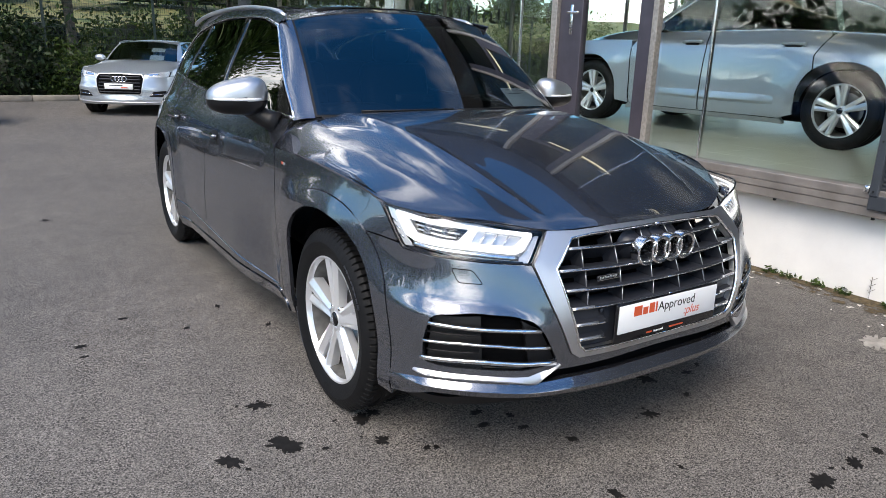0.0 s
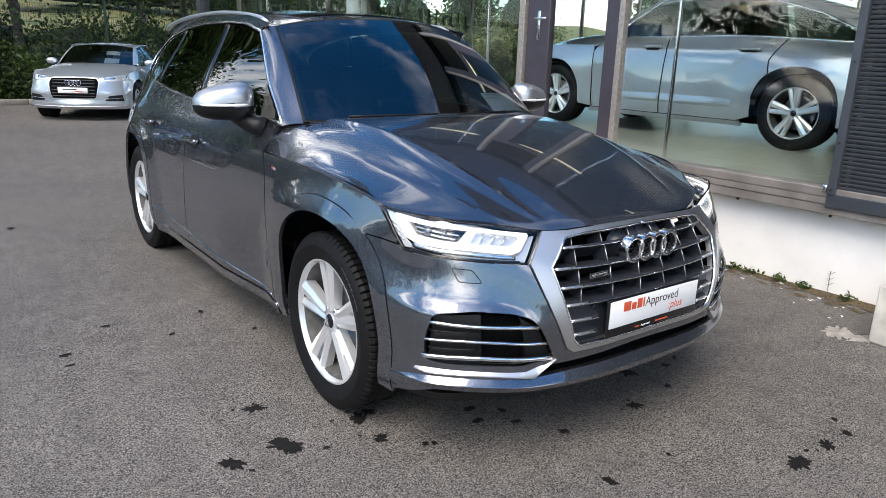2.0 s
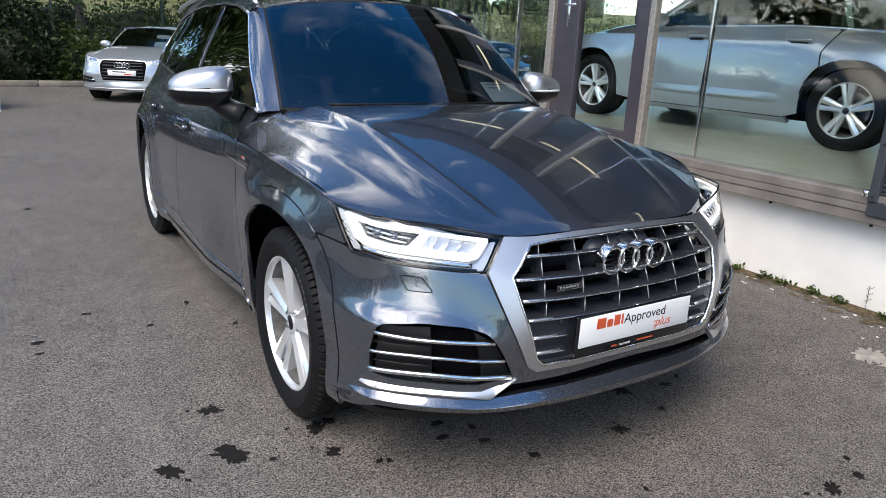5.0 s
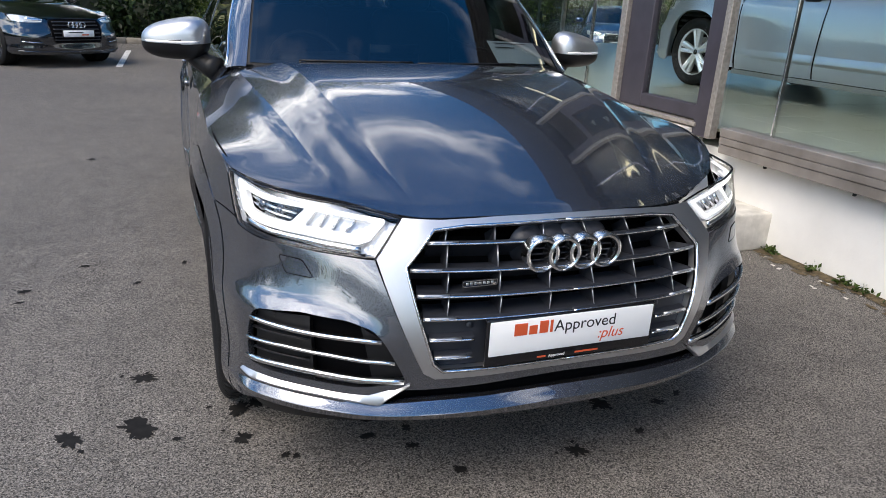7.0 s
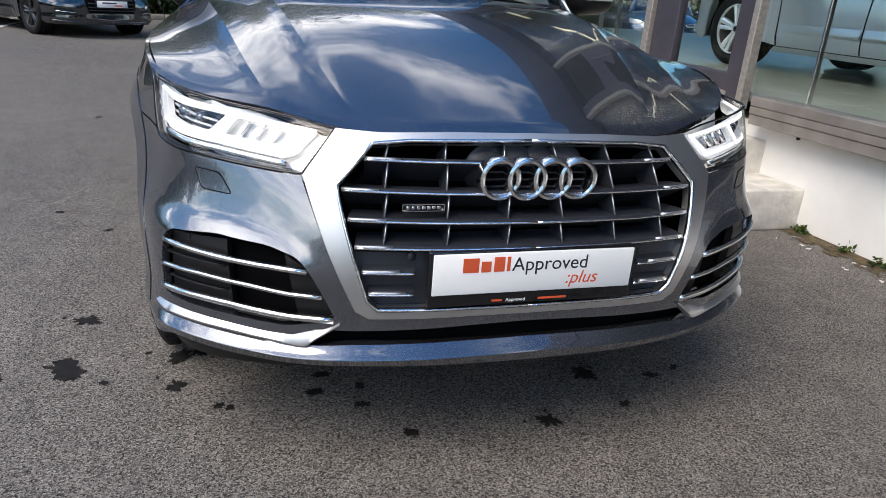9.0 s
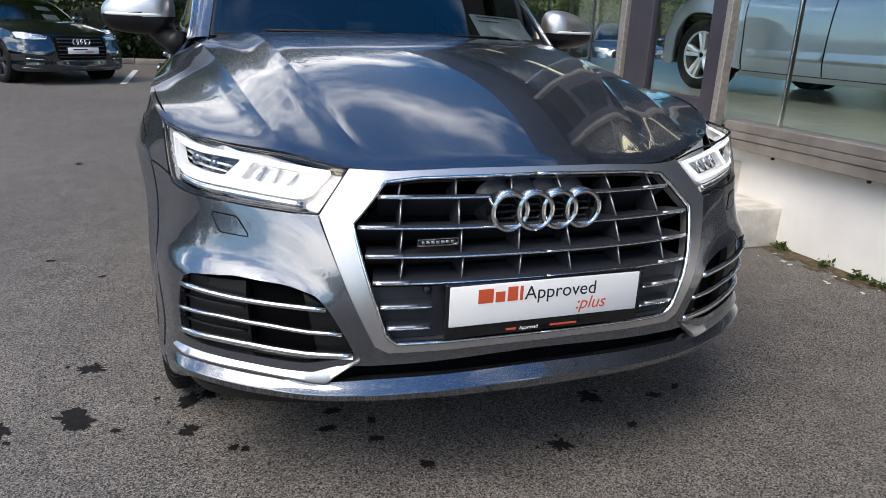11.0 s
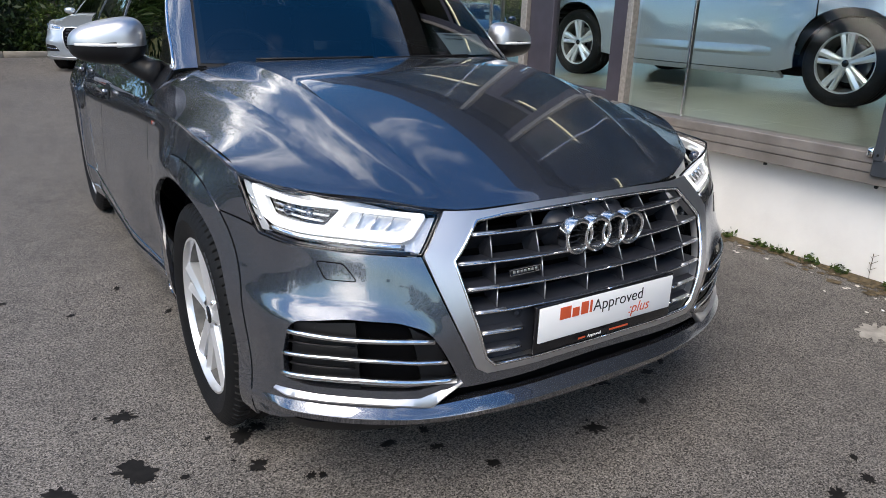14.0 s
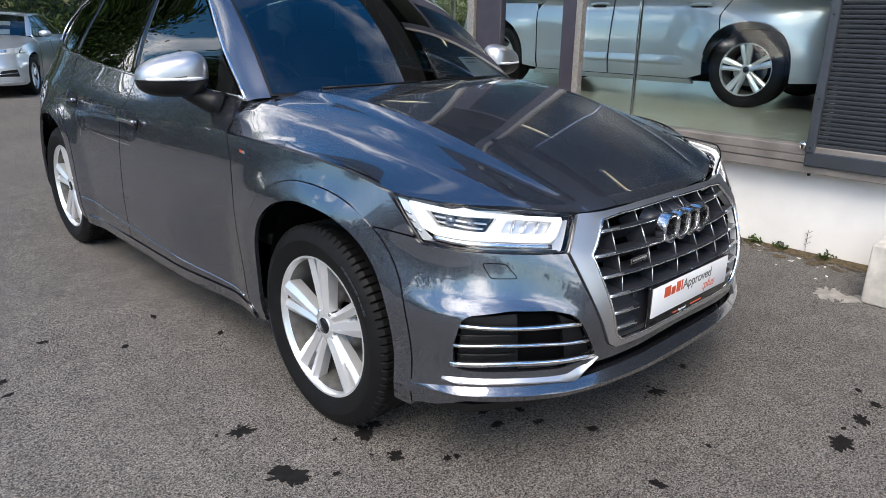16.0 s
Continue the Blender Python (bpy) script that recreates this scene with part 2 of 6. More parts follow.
def round_poly(pts, r, n=5):
    """A polygon with its corners rounded by up to r."""
    out, k = [], len(pts)
    for i in range(k):
        p, a, b = Vector(pts[i]), Vector(pts[i - 1]), Vector(pts[(i + 1) % k])
        ri = min(r, (a - p).length * 0.45, (b - p).length * 0.45)
        s, e = p + (a - p).normalized() * ri, p + (b - p).normalized() * ri
        for j in range(n + 1):
            t = j / n
            out.append(tuple(s * (1 - t) ** 2 + p * 2 * t * (1 - t) + e * t**2))
    return out


def dense(pts, step, close=True):
    out, k = [], len(pts)
    for i in range(k if close else k - 1):
        a, b = np.array(pts[i]), np.array(pts[(i + 1) % k])
        n = max(1, int(math.ceil(np.linalg.norm(b - a) / step)))
        out += [tuple(a + (b - a) * j / n) for j in range(n)]
    return out if close else out + [tuple(pts[-1])]


def inside(poly, px, py):
    """Which of the points lie in a polygon."""
    res = np.zeros(len(px), bool)
    j = len(poly) - 1
    for i in range(len(poly)):
        (xi, yi), (xj, yj) = poly[i], poly[j]
        if yi != yj:
            res ^= ((yi > py) != (yj > py)) & (px < (xj - xi) * (py - yi) / (yj - yi) + xi)
        j = i
    return res


def near_edge(poly, px, py, r):
    """Which of the points lie nearer than r to a polygon's outline."""
    res = np.zeros(len(px), bool)
    for i in range(len(poly)):
        a, b = np.array(poly[i - 1]), np.array(poly[i])
        d = b - a
        t = np.clip(((px - a[0]) * d[0] + (py - a[1]) * d[1]) / max(d @ d, 1e-12), 0, 1)
        res |= (px - a[0] - t * d[0]) ** 2 + (py - a[1] - t * d[1]) ** 2 < r * r
    return res


def sheet(outline, holes, surf, step=0.03, lift=0.0, flange=0.012, lines=()):
    """A skin over a flat outline with holes, laid on a surface, with a rim turned inward. Returns verts and faces."""
    from mathutils.geometry import delaunay_2d_cdt
    loops = [dense(outline, step)] + [dense(h, step) for h in holes]
    vs, es = [], []
    for lp in loops:
        b = len(vs)
        vs += lp
        es += [(b + i, b + (i + 1) % len(lp)) for i in range(len(lp))]
    for ln in lines:
        lp = dense(ln, step, False)
        b = len(vs)
        vs += lp
        es += [(b + i, b + i + 1) for i in range(len(lp) - 1)]
    arr = np.array(loops[0])
    lo, hi = arr.min(0), arr.max(0)
    gx, gy = np.meshgrid(np.arange(lo[0] + step * 0.37, hi[0], step), np.arange(lo[1] + step * 0.41, hi[1], step))
    gx, gy = gx.ravel(), gy.ravel()
    ok = inside(loops[0], gx, gy) & ~near_edge(loops[0], gx, gy, step * 0.45)
    for h in loops[1:]:
        ok &= ~inside(h, gx, gy) & ~near_edge(h, gx, gy, step * 0.45)
    for ln in lines:
        for a, b in zip(ln[:-1], ln[1:]):
            ok &= ~near_edge([a, b], gx, gy, step * 0.6)
    vs += list(zip(gx[ok], gy[ok]))
    v2, _, f2, _, _, _ = delaunay_2d_cdt([Vector(v) for v in vs], es, [], 0, 1e-6)
    P = np.array([tuple(v) for v in v2])
    F = np.array([f for f in f2 if len(f) == 3])
    c = P[F].mean(1)
    keep = inside(loops[0], c[:, 0], c[:, 1])
    for h in loops[1:]:
        keep &= ~inside(h, c[:, 0], c[:, 1])
    F = F[keep]
    T = P[F]
    sides = np.stack([((T[:, k] - T[:, k - 1]) ** 2).sum(1) for k in range(3)], -1).max(1)
    area = np.abs((T[:, 1, 0] - T[:, 0, 0]) * (T[:, 2, 1] - T[:, 0, 1]) - (T[:, 2, 0] - T[:, 0, 0]) * (T[:, 1, 1] - T[:, 0, 1]))
    F = F[area > sides * .03]
    e = 1e-3
    Q = surf(P[:, 0], P[:, 1])
    nrm = np.cross(surf(P[:, 0] + e, P[:, 1]) - surf(P[:, 0] - e, P[:, 1]), surf(P[:, 0], P[:, 1] + e) - surf(P[:, 0], P[:, 1] - e))
    nrm /= np.linalg.norm(nrm, axis=1)[:, None] + 1e-12
    Q = Q + nrm * lift
    verts, faces = list(Q), [tuple(f) for f in F]
    if flange:
        count = {}
        for a, b, d in F:
            for k in ((a, b), (b, d), (d, a)):
                count[tuple(sorted(k))] = count.get(tuple(sorted(k)), 0) + 1
        made = {}
        for a, b, d in F:
            for p, q in ((a, b), (b, d), (d, a)):
                if count[tuple(sorted((p, q)))] == 1:
                    for k in (p, q):
                        if k not in made:
                            made[k] = len(verts)
                            verts += [Q[k], Q[k] - nrm[k] * flange]
                    faces.append((made[q], made[p], made[p] + 1, made[q] + 1))
    return verts, faces


def flip(verts):
    return [(-v[0], v[1], v[2]) for v in verts]


def both(name, vf, mat, parent, label="", smooth=True):
    """The part on the car's one side and its mirror image on the other."""
    vs, fs = vf
    a = mesh_from(name, vs, fs, mat, parent, label, smooth)
    b = mesh_from(name, flip(vs), [tuple(reversed(f)) for f in fs], mat, parent, label, smooth)
    return a, b


def ribbon(centre, half, thick, surf_n=None):
    """A flat bar along points: verts and faces of a box section swept along, half wide (up) and thick (along normals)."""
    vs, fs = [], []
    n = len(centre)
    for i in range(n):
        p = Vector(centre[i])
        nn = Vector(surf_n[i])
        d = (Vector(centre[min(i + 1, n - 1)]) - Vector(centre[max(i - 1, 0)])).normalized()
        u = nn.cross(d).normalized()
        h = half[i] if isinstance(half, (list, tuple)) else half
        for a, b in ((-1, 0), (-0.75, 1), (0.75, 1), (1, 0)):
            vs.append(p + u * h * a + nn * thick * b)
        vs.append(p + u * h - nn * thick)
        vs.append(p - u * h - nn * thick)
    for i in range(n - 1):
        for k in range(6):
            a, b = i * 6 + k, i * 6 + (k + 1) % 6
            fs.append((a, b, b + 6, a + 6))
    fs += [tuple(range(5, -1, -1)), tuple(range((n - 1) * 6, n * 6))]
    return vs, fs


# ---- car body surfaces: x across, y back from the nose, z up ----
BX = [0, .2, .4, .55, .66, .755, .80, .835, .860, .880, .902, .918, .928]
BY = [.02, .026, .052, .098, .148, .210, .250, .292, .345, .42, .53, .65, .80]
_cu = np.r_[0, np.cumsum(np.hypot(np.diff(BX), np.diff(BY)))]
PX, PY, U_END = Spl(_cu, BX), Spl(_cu, BY), float(_cu[-1])
_ud = np.linspace(0, U_END, 400)
ZK = np.array([.18, .28, .42, .60, .75, .86, .93])
# set-back of the nose from its outline, by height, at five stations round the corner
DK = np.array([[.10, .00, .02, .00, .045, .120, .16],
               [.10, .01, .00, .00, .052, .120, .16],
               [.08, .00, .00, .00, .045, .090, .11],
               [.05, .00, .00, .00, .036, .052, .07],
               [.03, .00, .00, .00, .020, .045, .06]])
UK = [0, float(np.interp(.45, BX, _cu)), float(np.interp(.755, BX, _cu)), float(np.interp(.46, BY, _cu)), U_END]
DU = [Spl(UK, DK[:, k]) for k in range(7)]
for _f in DU + [PY]:
    _f.m[0] = 0.0
AXF, AXR, HUB_Z, ARCH_R, ARCH_V = 0.916, 3.735, 0.358, 0.402, 1.155
ARF = 0.895  # the front arch stands a little ahead of its axle
tor = Spl([.5, .55, .65, .8, 1.1, 1.5, 2.1, 2.6, 3.3, 3.8, 4.5], [.893, .910, .943, .963, .976, .977, .957, .953, .973, .99, .99])
low_x = Spl([.18, .25, .35, .5, .7, .85, .905], [.87, .905, .928, .934, .924, .902, .890])
high_x = Spl([.905, .94, 1.0] + [1.08 + .06 * k for k in range(10)], [.890, .864, .838] + [.809 - .29 * .06 * k - .19 * (.06 * k) ** 2 for k in range(10)])


def side_x(y, z):
    y, z = np.broadcast_arrays(np.asarray(y, float), np.asarray(z, float))
    zz = z - (tor(y) - .905) * ease(.45, .9, z) * (1 - ease(1.2, 1.5, z))
    x = np.where(zz < .905, low_x(zz), high_x(zz))
    x = x - .10 * ease(2.6, 4.6, y) * np.clip((z - .85) / .6, 0, 1) - .03 * ease(3.6, 4.5, y) - .045 * ease(3.8, 4.3, y)
    x = x - .055 * ease(.965, 1.10, z) * np.clip((1.58 - z) / .48, 0, 1) * (1 - ease(1.6, 2.8, y))
    for c in (AXF, AXR):
        r = np.hypot(y - c, z - HUB_Z)
        x = x + .026 * (1 - ease(.45, .68, r)) * (1 - ease(.80, .965, z))
    # the body is waisted behind the front wheel
    x = x - .045 * ease(1.10, 1.30, y) * (1 - ease(1.5, 2.1, y)) * (1 - ease(.42, .80, z))
    back = np.clip((y - 4.2) / .47, 0, .999)
    return x * np.sqrt(1 - back**2)


def herm(vals, z):
    s = np.gradient(vals, ZK, axis=0)
    c = np.clip(z, ZK[0], ZK[-1])
    i = np.clip(np.searchsorted(ZK, c) - 1, 0, 5)
    n = np.arange(len(z))
    h = ZK[i + 1] - ZK[i]
    t = (c - ZK[i]) / h
    return ((2 * t**3 - 3 * t**2 + 1) * vals[i, n] + (t**3 - 2 * t**2 + t) * h * s[i, n]
            + (3 * t**2 - 2 * t**3) * vals[i + 1, n] + (t**3 - t**2) * h * s[i + 1, n])


def nose(u, z):
    """The skin round the nose and along the side: u runs from the middle of the nose outward and back."""
    u, z = np.atleast_1d(np.asarray(u, float)), np.atleast_1d(np.asarray(z, float))
    uc = np.clip(u, 0, U_END)
    bx, by = PX(uc), np.where(u > U_END, .80 + u - U_END, PY(uc))
    e = 1e-3
    tx, ty = PX(np.clip(uc + e, 0, U_END)) - PX(np.clip(uc - e, 0, U_END)), PY(np.clip(uc + e, 0, U_END)) - PY(np.clip(uc - e, 0, U_END))
    tx = np.where(u <= .002, 1, tx)
    ty = np.where(u <= .002, 0, ty)
    ln = np.hypot(tx, ty) + 1e-12
    d = herm(np.array([f(uc) for f in DU]), z)
    # ledge above the side intakes
    zl = z + .055 * np.clip((.80 - u) / .3, 0, 1) ** 2
    d = d + .017 * ease(.585, .650, zl) * (1 - ease(.67, .82, zl)) * ease(.42, .64, u) * (1 - ease(.86, 1.2, u))
    fx, fy = bx - d * ty / ln, by + d * tx / ln
    k = ease(.44, .86, by)
    sx = side_x(np.maximum(by, .3), z)
    return np.stack([fx * (1 - k) + sx * k, fy * (1 - k) + by * k, z], -1)


def flank(y, z):
    y, z = np.atleast_1d(np.asarray(y, float)), np.atleast_1d(np.asarray(z, float))
    return np.stack([side_x(y, z), y, z], -1)


def ux(x):
    return float(np.interp(x, BX, _cu))


def uy(y):
    return float(np.interp(y, BY, _cu)) if y < .8 else U_END + y - .8


HF_Z = Spl([0, .2, .378, .46, .574, .70, .843, .95], [.856, .855, .848, .856, .878, .893, .910, .915])
CR_IN = Spl([0, .15, .35, .65, 1], [.378, .435, .485, .535, .575])
CR_OUT = Spl([0, .15, .35, .65, 1], [.574, .622, .665, .715, .755])


def HF_Y(a):
    return .144 + .269 * a**2 + .428 * a**4


def HR_Y(a):
    return 1.30 + .17 * a**2 + .9 * np.clip(a, 0, .76) ** 6


def HR_Z(a):
    return 1.135 - .045 * a**2


def bonnet(x, y):
    x, y = np.atleast_1d(np.asarray(x, float)), np.atleast_1d(np.asarray(y, float))
    a = np.abs(x)
    v = (y - HF_Y(a)) / (HR_Y(a) - HF_Y(a))
    vc = np.clip(v, 0, 1)
    g = 1 - (1 - vc) ** 1.85
    z = HF_Z(a) + (HR_Z(a) - HF_Z(a)) * g
    # raised centre between two long creases, and a second pair further out
    for line, drop, wide in ((CR_IN(vc), .013, .075), (CR_OUT(vc), .012, .060)):
        t = np.clip((a - line) / wide, 0, 1)
        crest = np.sqrt(np.clip(a - line, -.2, 1) ** 2 + .003**2) - np.abs(np.clip(a - line, -.2, 1))
        z = z - drop * (1 - (1 - t) ** 2) * ease(-.05, .35, vc) - crest * .10
        z = z + .0022 * np.exp(-((a - line) / .013) ** 2) * ease(0, .1, vc) * (1 - ease(.75, .95, vc))
    z = z + .006 * ease(0, .45, v) * (1 - ease(.5, 1, v)) - .005 * (1 - ease(0, .03, v))
    # the side falls away to the shut line over the wing
    w = np.clip((a - .60) / .290, 0, 1) ** (1.7 + 1.1 * ease(.55, 1, vc))
    z = z * (1 - w) + (tor(y) + .001) * w
    return np.stack([x, y, z], -1)


SB_Y, SB_Z, SB_X = 1.33, 1.115, .705
ST_Y, ST_Z, ST_X = 1.955, 1.590, .585


def screen(s, v):
    s, v = np.atleast_1d(np.asarray(s, float)), np.atleast_1d(np.asarray(v, float))
    x = s * (SB_X + (ST_X - SB_X) * v)
    y = SB_Y + (ST_Y - SB_Y) * v + (.155 + (-.055) * v) * np.abs(s) ** 2.2
    z = SB_Z + (ST_Z - SB_Z) * v - (.01 + .045 * v) * np.abs(s) ** 2.2 + .03 * np.sin(np.pi * np.clip(v, 0, 1))
    return np.stack([x, y, z], -1)


roof_z = Spl([1.9, 2.2, 2.8, 3.4, 4.0, 4.5], [1.582, 1.622, 1.645, 1.632, 1.585, 1.50])


def roof(x, y):
    x, y = np.atleast_1d(np.asarray(x, float)), np.atleast_1d(np.asarray(y, float))
    z = roof_z(y) - .085 * (np.abs(x) / .62) ** 2.6
    return np.stack([x, y, z], -1)


def arch_pt(c, r, a):
    """A point of a wheel arch, a little squarer than a circle."""
    k, q = math.cos(radians(a)), math.sin(radians(a))
    return (c + r * math.copysign(abs(k) ** .84, k), HUB_Z + (ARCH_R * ARCH_V + r - ARCH_R) * math.copysign(abs(q) ** .84, q))


def on(surf, pts, lift=0.0):
    """Points laid on a surface, with its normals."""
    p = np.array(pts, float)
    e = 1e-3
    q = surf(p[:, 0], p[:, 1])
    n = np.cross(surf(p[:, 0] + e, p[:, 1]) - surf(p[:, 0] - e, p[:, 1]), surf(p[:, 0], p[:, 1] + e) - surf(p[:, 0], p[:, 1] - e))
    n /= np.linalg.norm(n, axis=1)[:, None]
    return q + n * lift, n


def bar(surf, pts, half, thick, lift=0.0, step=0.03):
    """A raised strip along a line on a surface."""
    q, n = on(surf, dense(pts, step, False), lift)
    return ribbon([Vector(v) for v in q], half, thick, [Vector(v) for v in n])


def make_wheel(at, detail=1, out=1, rr=.261, ALLOY=ALLOY):
    """An alloy wheel with five split spokes: tyre, rim, spokes, disc, cap. Its axle is x, its face towards +x."""
    w = new("wheel")
    seg = 480 if detail else 48
    R = .367
    prof = [(.105, rr - .004), (.118, rr + .02), (.124, rr + .055), (.119, R - .035), (.108, R - .014), (.098, R - .004)]
    grooves = [.092, .062, .055, .022, .015, -.015, -.022, -.055, -.062, -.092]
    prof += [(x, R - (.009 if (k % 4) in (2, 3) else 0)) for k, x in enumerate(grooves)]
    prof += [(-.138, R - .002), (-.152, R - .014), (-.162, R - .035), (-.158, rr + .02), (-.105, rr - .004)]
    vs, fs = lathe(prof, seg)
    if detail:
        k = len(prof)
        vs = [list(v) for v in vs]
        for i in range(seg):
            if i % 6 == 0:
                for j, cut in ((4, .004), (5, .010), (6, .012), (7, .012), (14, .012), (15, .012), (16, .010)):
                    v = vs[i * k + j]
                    s = 1 - cut / R
                    v[1], v[2] = v[1] * s, v[2] * s
    # flattened where it bears on the ground
    vs = [(v[0], v[1], max(v[2], -.3615)) for v in vs]
    sharp(mesh_from("tyre", vs, fs, RUBBER, w, "black rubber tyre with cut tread"), 26)
    if detail:
        # raised sidewall ring, and bars for the maker's lettering
        for a0 in (-62, 100):
            for i in range(8):
                a = radians(a0 + i * 4.1)
                b = box_bm(.004, .020, .006 if i % 3 else .009, (.1225, 0, rr + .062), .001, 1, None)
                bmesh.ops.rotate(b, cent=(0, 0, 0), matrix=Matrix.Rotation(a, 3, "X"), verts=b.verts)
                part("sidewall_mark", b, SLATE, w)
    rim = [(-.10, rr - .02), (-.095, rr), (.098, rr), (.106, rr - .003), (.106, rr - .010), (.094, rr - .016), (.085, rr - .018)]
    vs, fs = lathe(rim, 96 if detail else 40)
    sharp(mesh_from("rim", vs, fs, ALLOY, w, "bright silver alloy rim"), 35)
    # silver barrel in life; its dark colour carries the shade behind the spokes
    vs, fs = lathe([(.085, rr - .018), (.05, rr - .026), (-.125, rr - .040)], 96 if detail else 40)
    mesh_from("barrel", vs, fs, BARRELDARK, w, "inner barrel coloured dark for the shade between the spokes")
    vs, fs = lathe([(-.02, .165), (-.02, .06), (-.03, .06), (-.03, .165)], 48)
    mesh_from("brake_disc", vs, fs, DISC, w)
    if detail:
        b = box_bm(.05, .07, .16, (-.015, .13, .03), .015)
        part("brake_caliper", b, SLATE, w)
    # added black disc, stands for the shade behind the spokes
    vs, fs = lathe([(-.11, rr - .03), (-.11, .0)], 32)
    mesh_from("spoke_shade_disc", vs, fs, VOID, w)
    # five spokes, each of two ridged arms that part towards the rim
    for i in range(5):
        a = radians(90 + 72 * i + 8)
        ca, sa = math.cos(a), math.sin(a)
        for inner_t, outer_t, lift in (((-.001, -.002, -.005, -.010), (-.034, -.044, -.060, -.074), .004), ((.001, .002, .006, .014), (.028, .036, .047, .060), -.002)):
            st = (.045, .10, .165, rr - .012)
            vs = []
            for r, ti, to in zip(st, inner_t, outer_t):
                face = .080 + .012 * (r / rr) + lift
                mid = ti * .45 + to * .55
                for t, x in ((ti, .045), (ti, face - .004), (mid, face + .005), (to, face - .006), (to, .045)):
                    vs.append((x, r * ca - t * sa, r * sa + t * ca))
            fs = grid_faces(4, 5) if outer_t[0] < 0 else [tuple(reversed(f)) for f in grid_faces(4, 5)]
            sharp(mesh_from("spoke", vs, fs, ALLOY, w), 20)
        vs = [(x, r * ca - t * sa, r * sa + t * ca) for x, r, t in ((.078, .04, -.010), (.080, .15, -.013), (.080, .15, .013), (.078, .04, .010), (.05, .158, -.014), (.05, .158, .014))]
        mesh_from("spoke_web", vs, [(0, 1, 2, 3), (1, 4, 5, 2)], ALLOY, w, "", False)
    vs, fs = lathe([(.035, .062), (.078, .060), (.083, .052), (.083, .036), (.079, .034), (.079, .031), (.086, .030), (.089, .022), (.090, .0)], 48)
    sharp(mesh_from("hub", vs, fs, ALLOY, w), 35)
    vs, fs = lathe([(.0865, .0295), (.0915, .026), (.0925, .0)], 40)
    mesh_from("centre_cap", vs, fs, GLOSSBLACK, w, "black centre cap")
    if detail:
        for i in range(5):
            a = radians(90 + 72 * i + 44)
            vs, fs = lathe([(.05, .0095), (.080, .0095), (.083, .007), (.083, 0)], 12)
            ob = mesh_from("wheel_bolt", vs, fs, CHROME, w)
            ob.location = (0, .056 * math.cos(a), .056 * math.sin(a))
    w.matrix_world = Matrix.Translation(at) @ (pose(0, 0, 0) if out > 0 else pose(0, 0, 0, 0, 0, 180))
    return w


def text_mesh(name, body, size, mat, parent, m, shear=0.0, label=""):
    cu = bpy.data.curves.new(name, "FONT")
    cu.body, cu.size, cu.extrude, cu.shear = body, size, 0.0006, shear
    tmp = new(name, cu)
    dg = bpy.context.evaluated_depsgraph_get()
    me = bpy.data.meshes.new_from_object(tmp.evaluated_get(dg))
    bpy.data.objects.remove(tmp)
    me.materials.clear()
    me.materials.append(mat)
    ob = new(name, me)
    ob.parent = parent
    ob.matrix_local = m
    if label:
        ob["label"] = label
    return ob


def tail(x, z):
    """The skin across the back of a car, leaning forward above the waist."""
    x, z = np.atleast_1d(np.asarray(x, float)), np.atleast_1d(np.asarray(z, float))
    a = np.abs(x) / .9
    y = 4.655 - .16 * a**2.6 - .62 * np.clip(z - 1.0, 0, 1) ** 1.05 - .05 * ease(.55, .30, z) + .02 * ease(.62, .56, z)
    return np.stack([-x * .75, y, z], -1)


def close_back(car, coat, warp=lambda p: p):
    """Tailgate, back window, bumper and lamps that close the car behind."""
    def sk(a, b):
        return warp(tail(a, b))
    gate = [(-.80, .62), (.80, .62), (.835, .80), (.80, 1.0), (-.80, 1.0), (-.835, .80)]
    mesh_from("tailgate", *sheet(gate, [], sk, .06, 0, .02), coat, car)
    mesh_from("back_window", *sheet([(-.72, 1.03), (.72, 1.03), (.56, 1.47), (-.56, 1.47)], [], sk, .06, -.004, 0), TINT, car)
    mesh_from("window_surround", *sheet([(-.80, 1.0), (.80, 1.0), (.62, 1.53), (-.62, 1.53)], [[(-.72, 1.03), (.72, 1.03), (.56, 1.47), (-.56, 1.47)]], sk, .06, 0, .02), coat, car)
    mesh_from("rear_bumper", *sheet([(-.86, .30), (.86, .30), (.885, .45), (.86, .61), (-.86, .61), (-.885, .45)], [], sk, .06, .004, .05), coat, car)
    for s in (-1, 1):
        lamp = [(s * .46, .90), (s * .46, .97), (s * .80, .985), (s * .83, .88)]
        mesh_from("tail_lamp", *sheet(lamp if s < 0 else lamp[::-1], [], sk, .05, .010, .02), TAIL, car, "red tail lamp")
    mesh_from("rear_plate", *sheet([(-.26, .72), (.26, .72), (.26, .83), (-.26, .83)], [], sk, .05, .008, .006), WHITE, car)


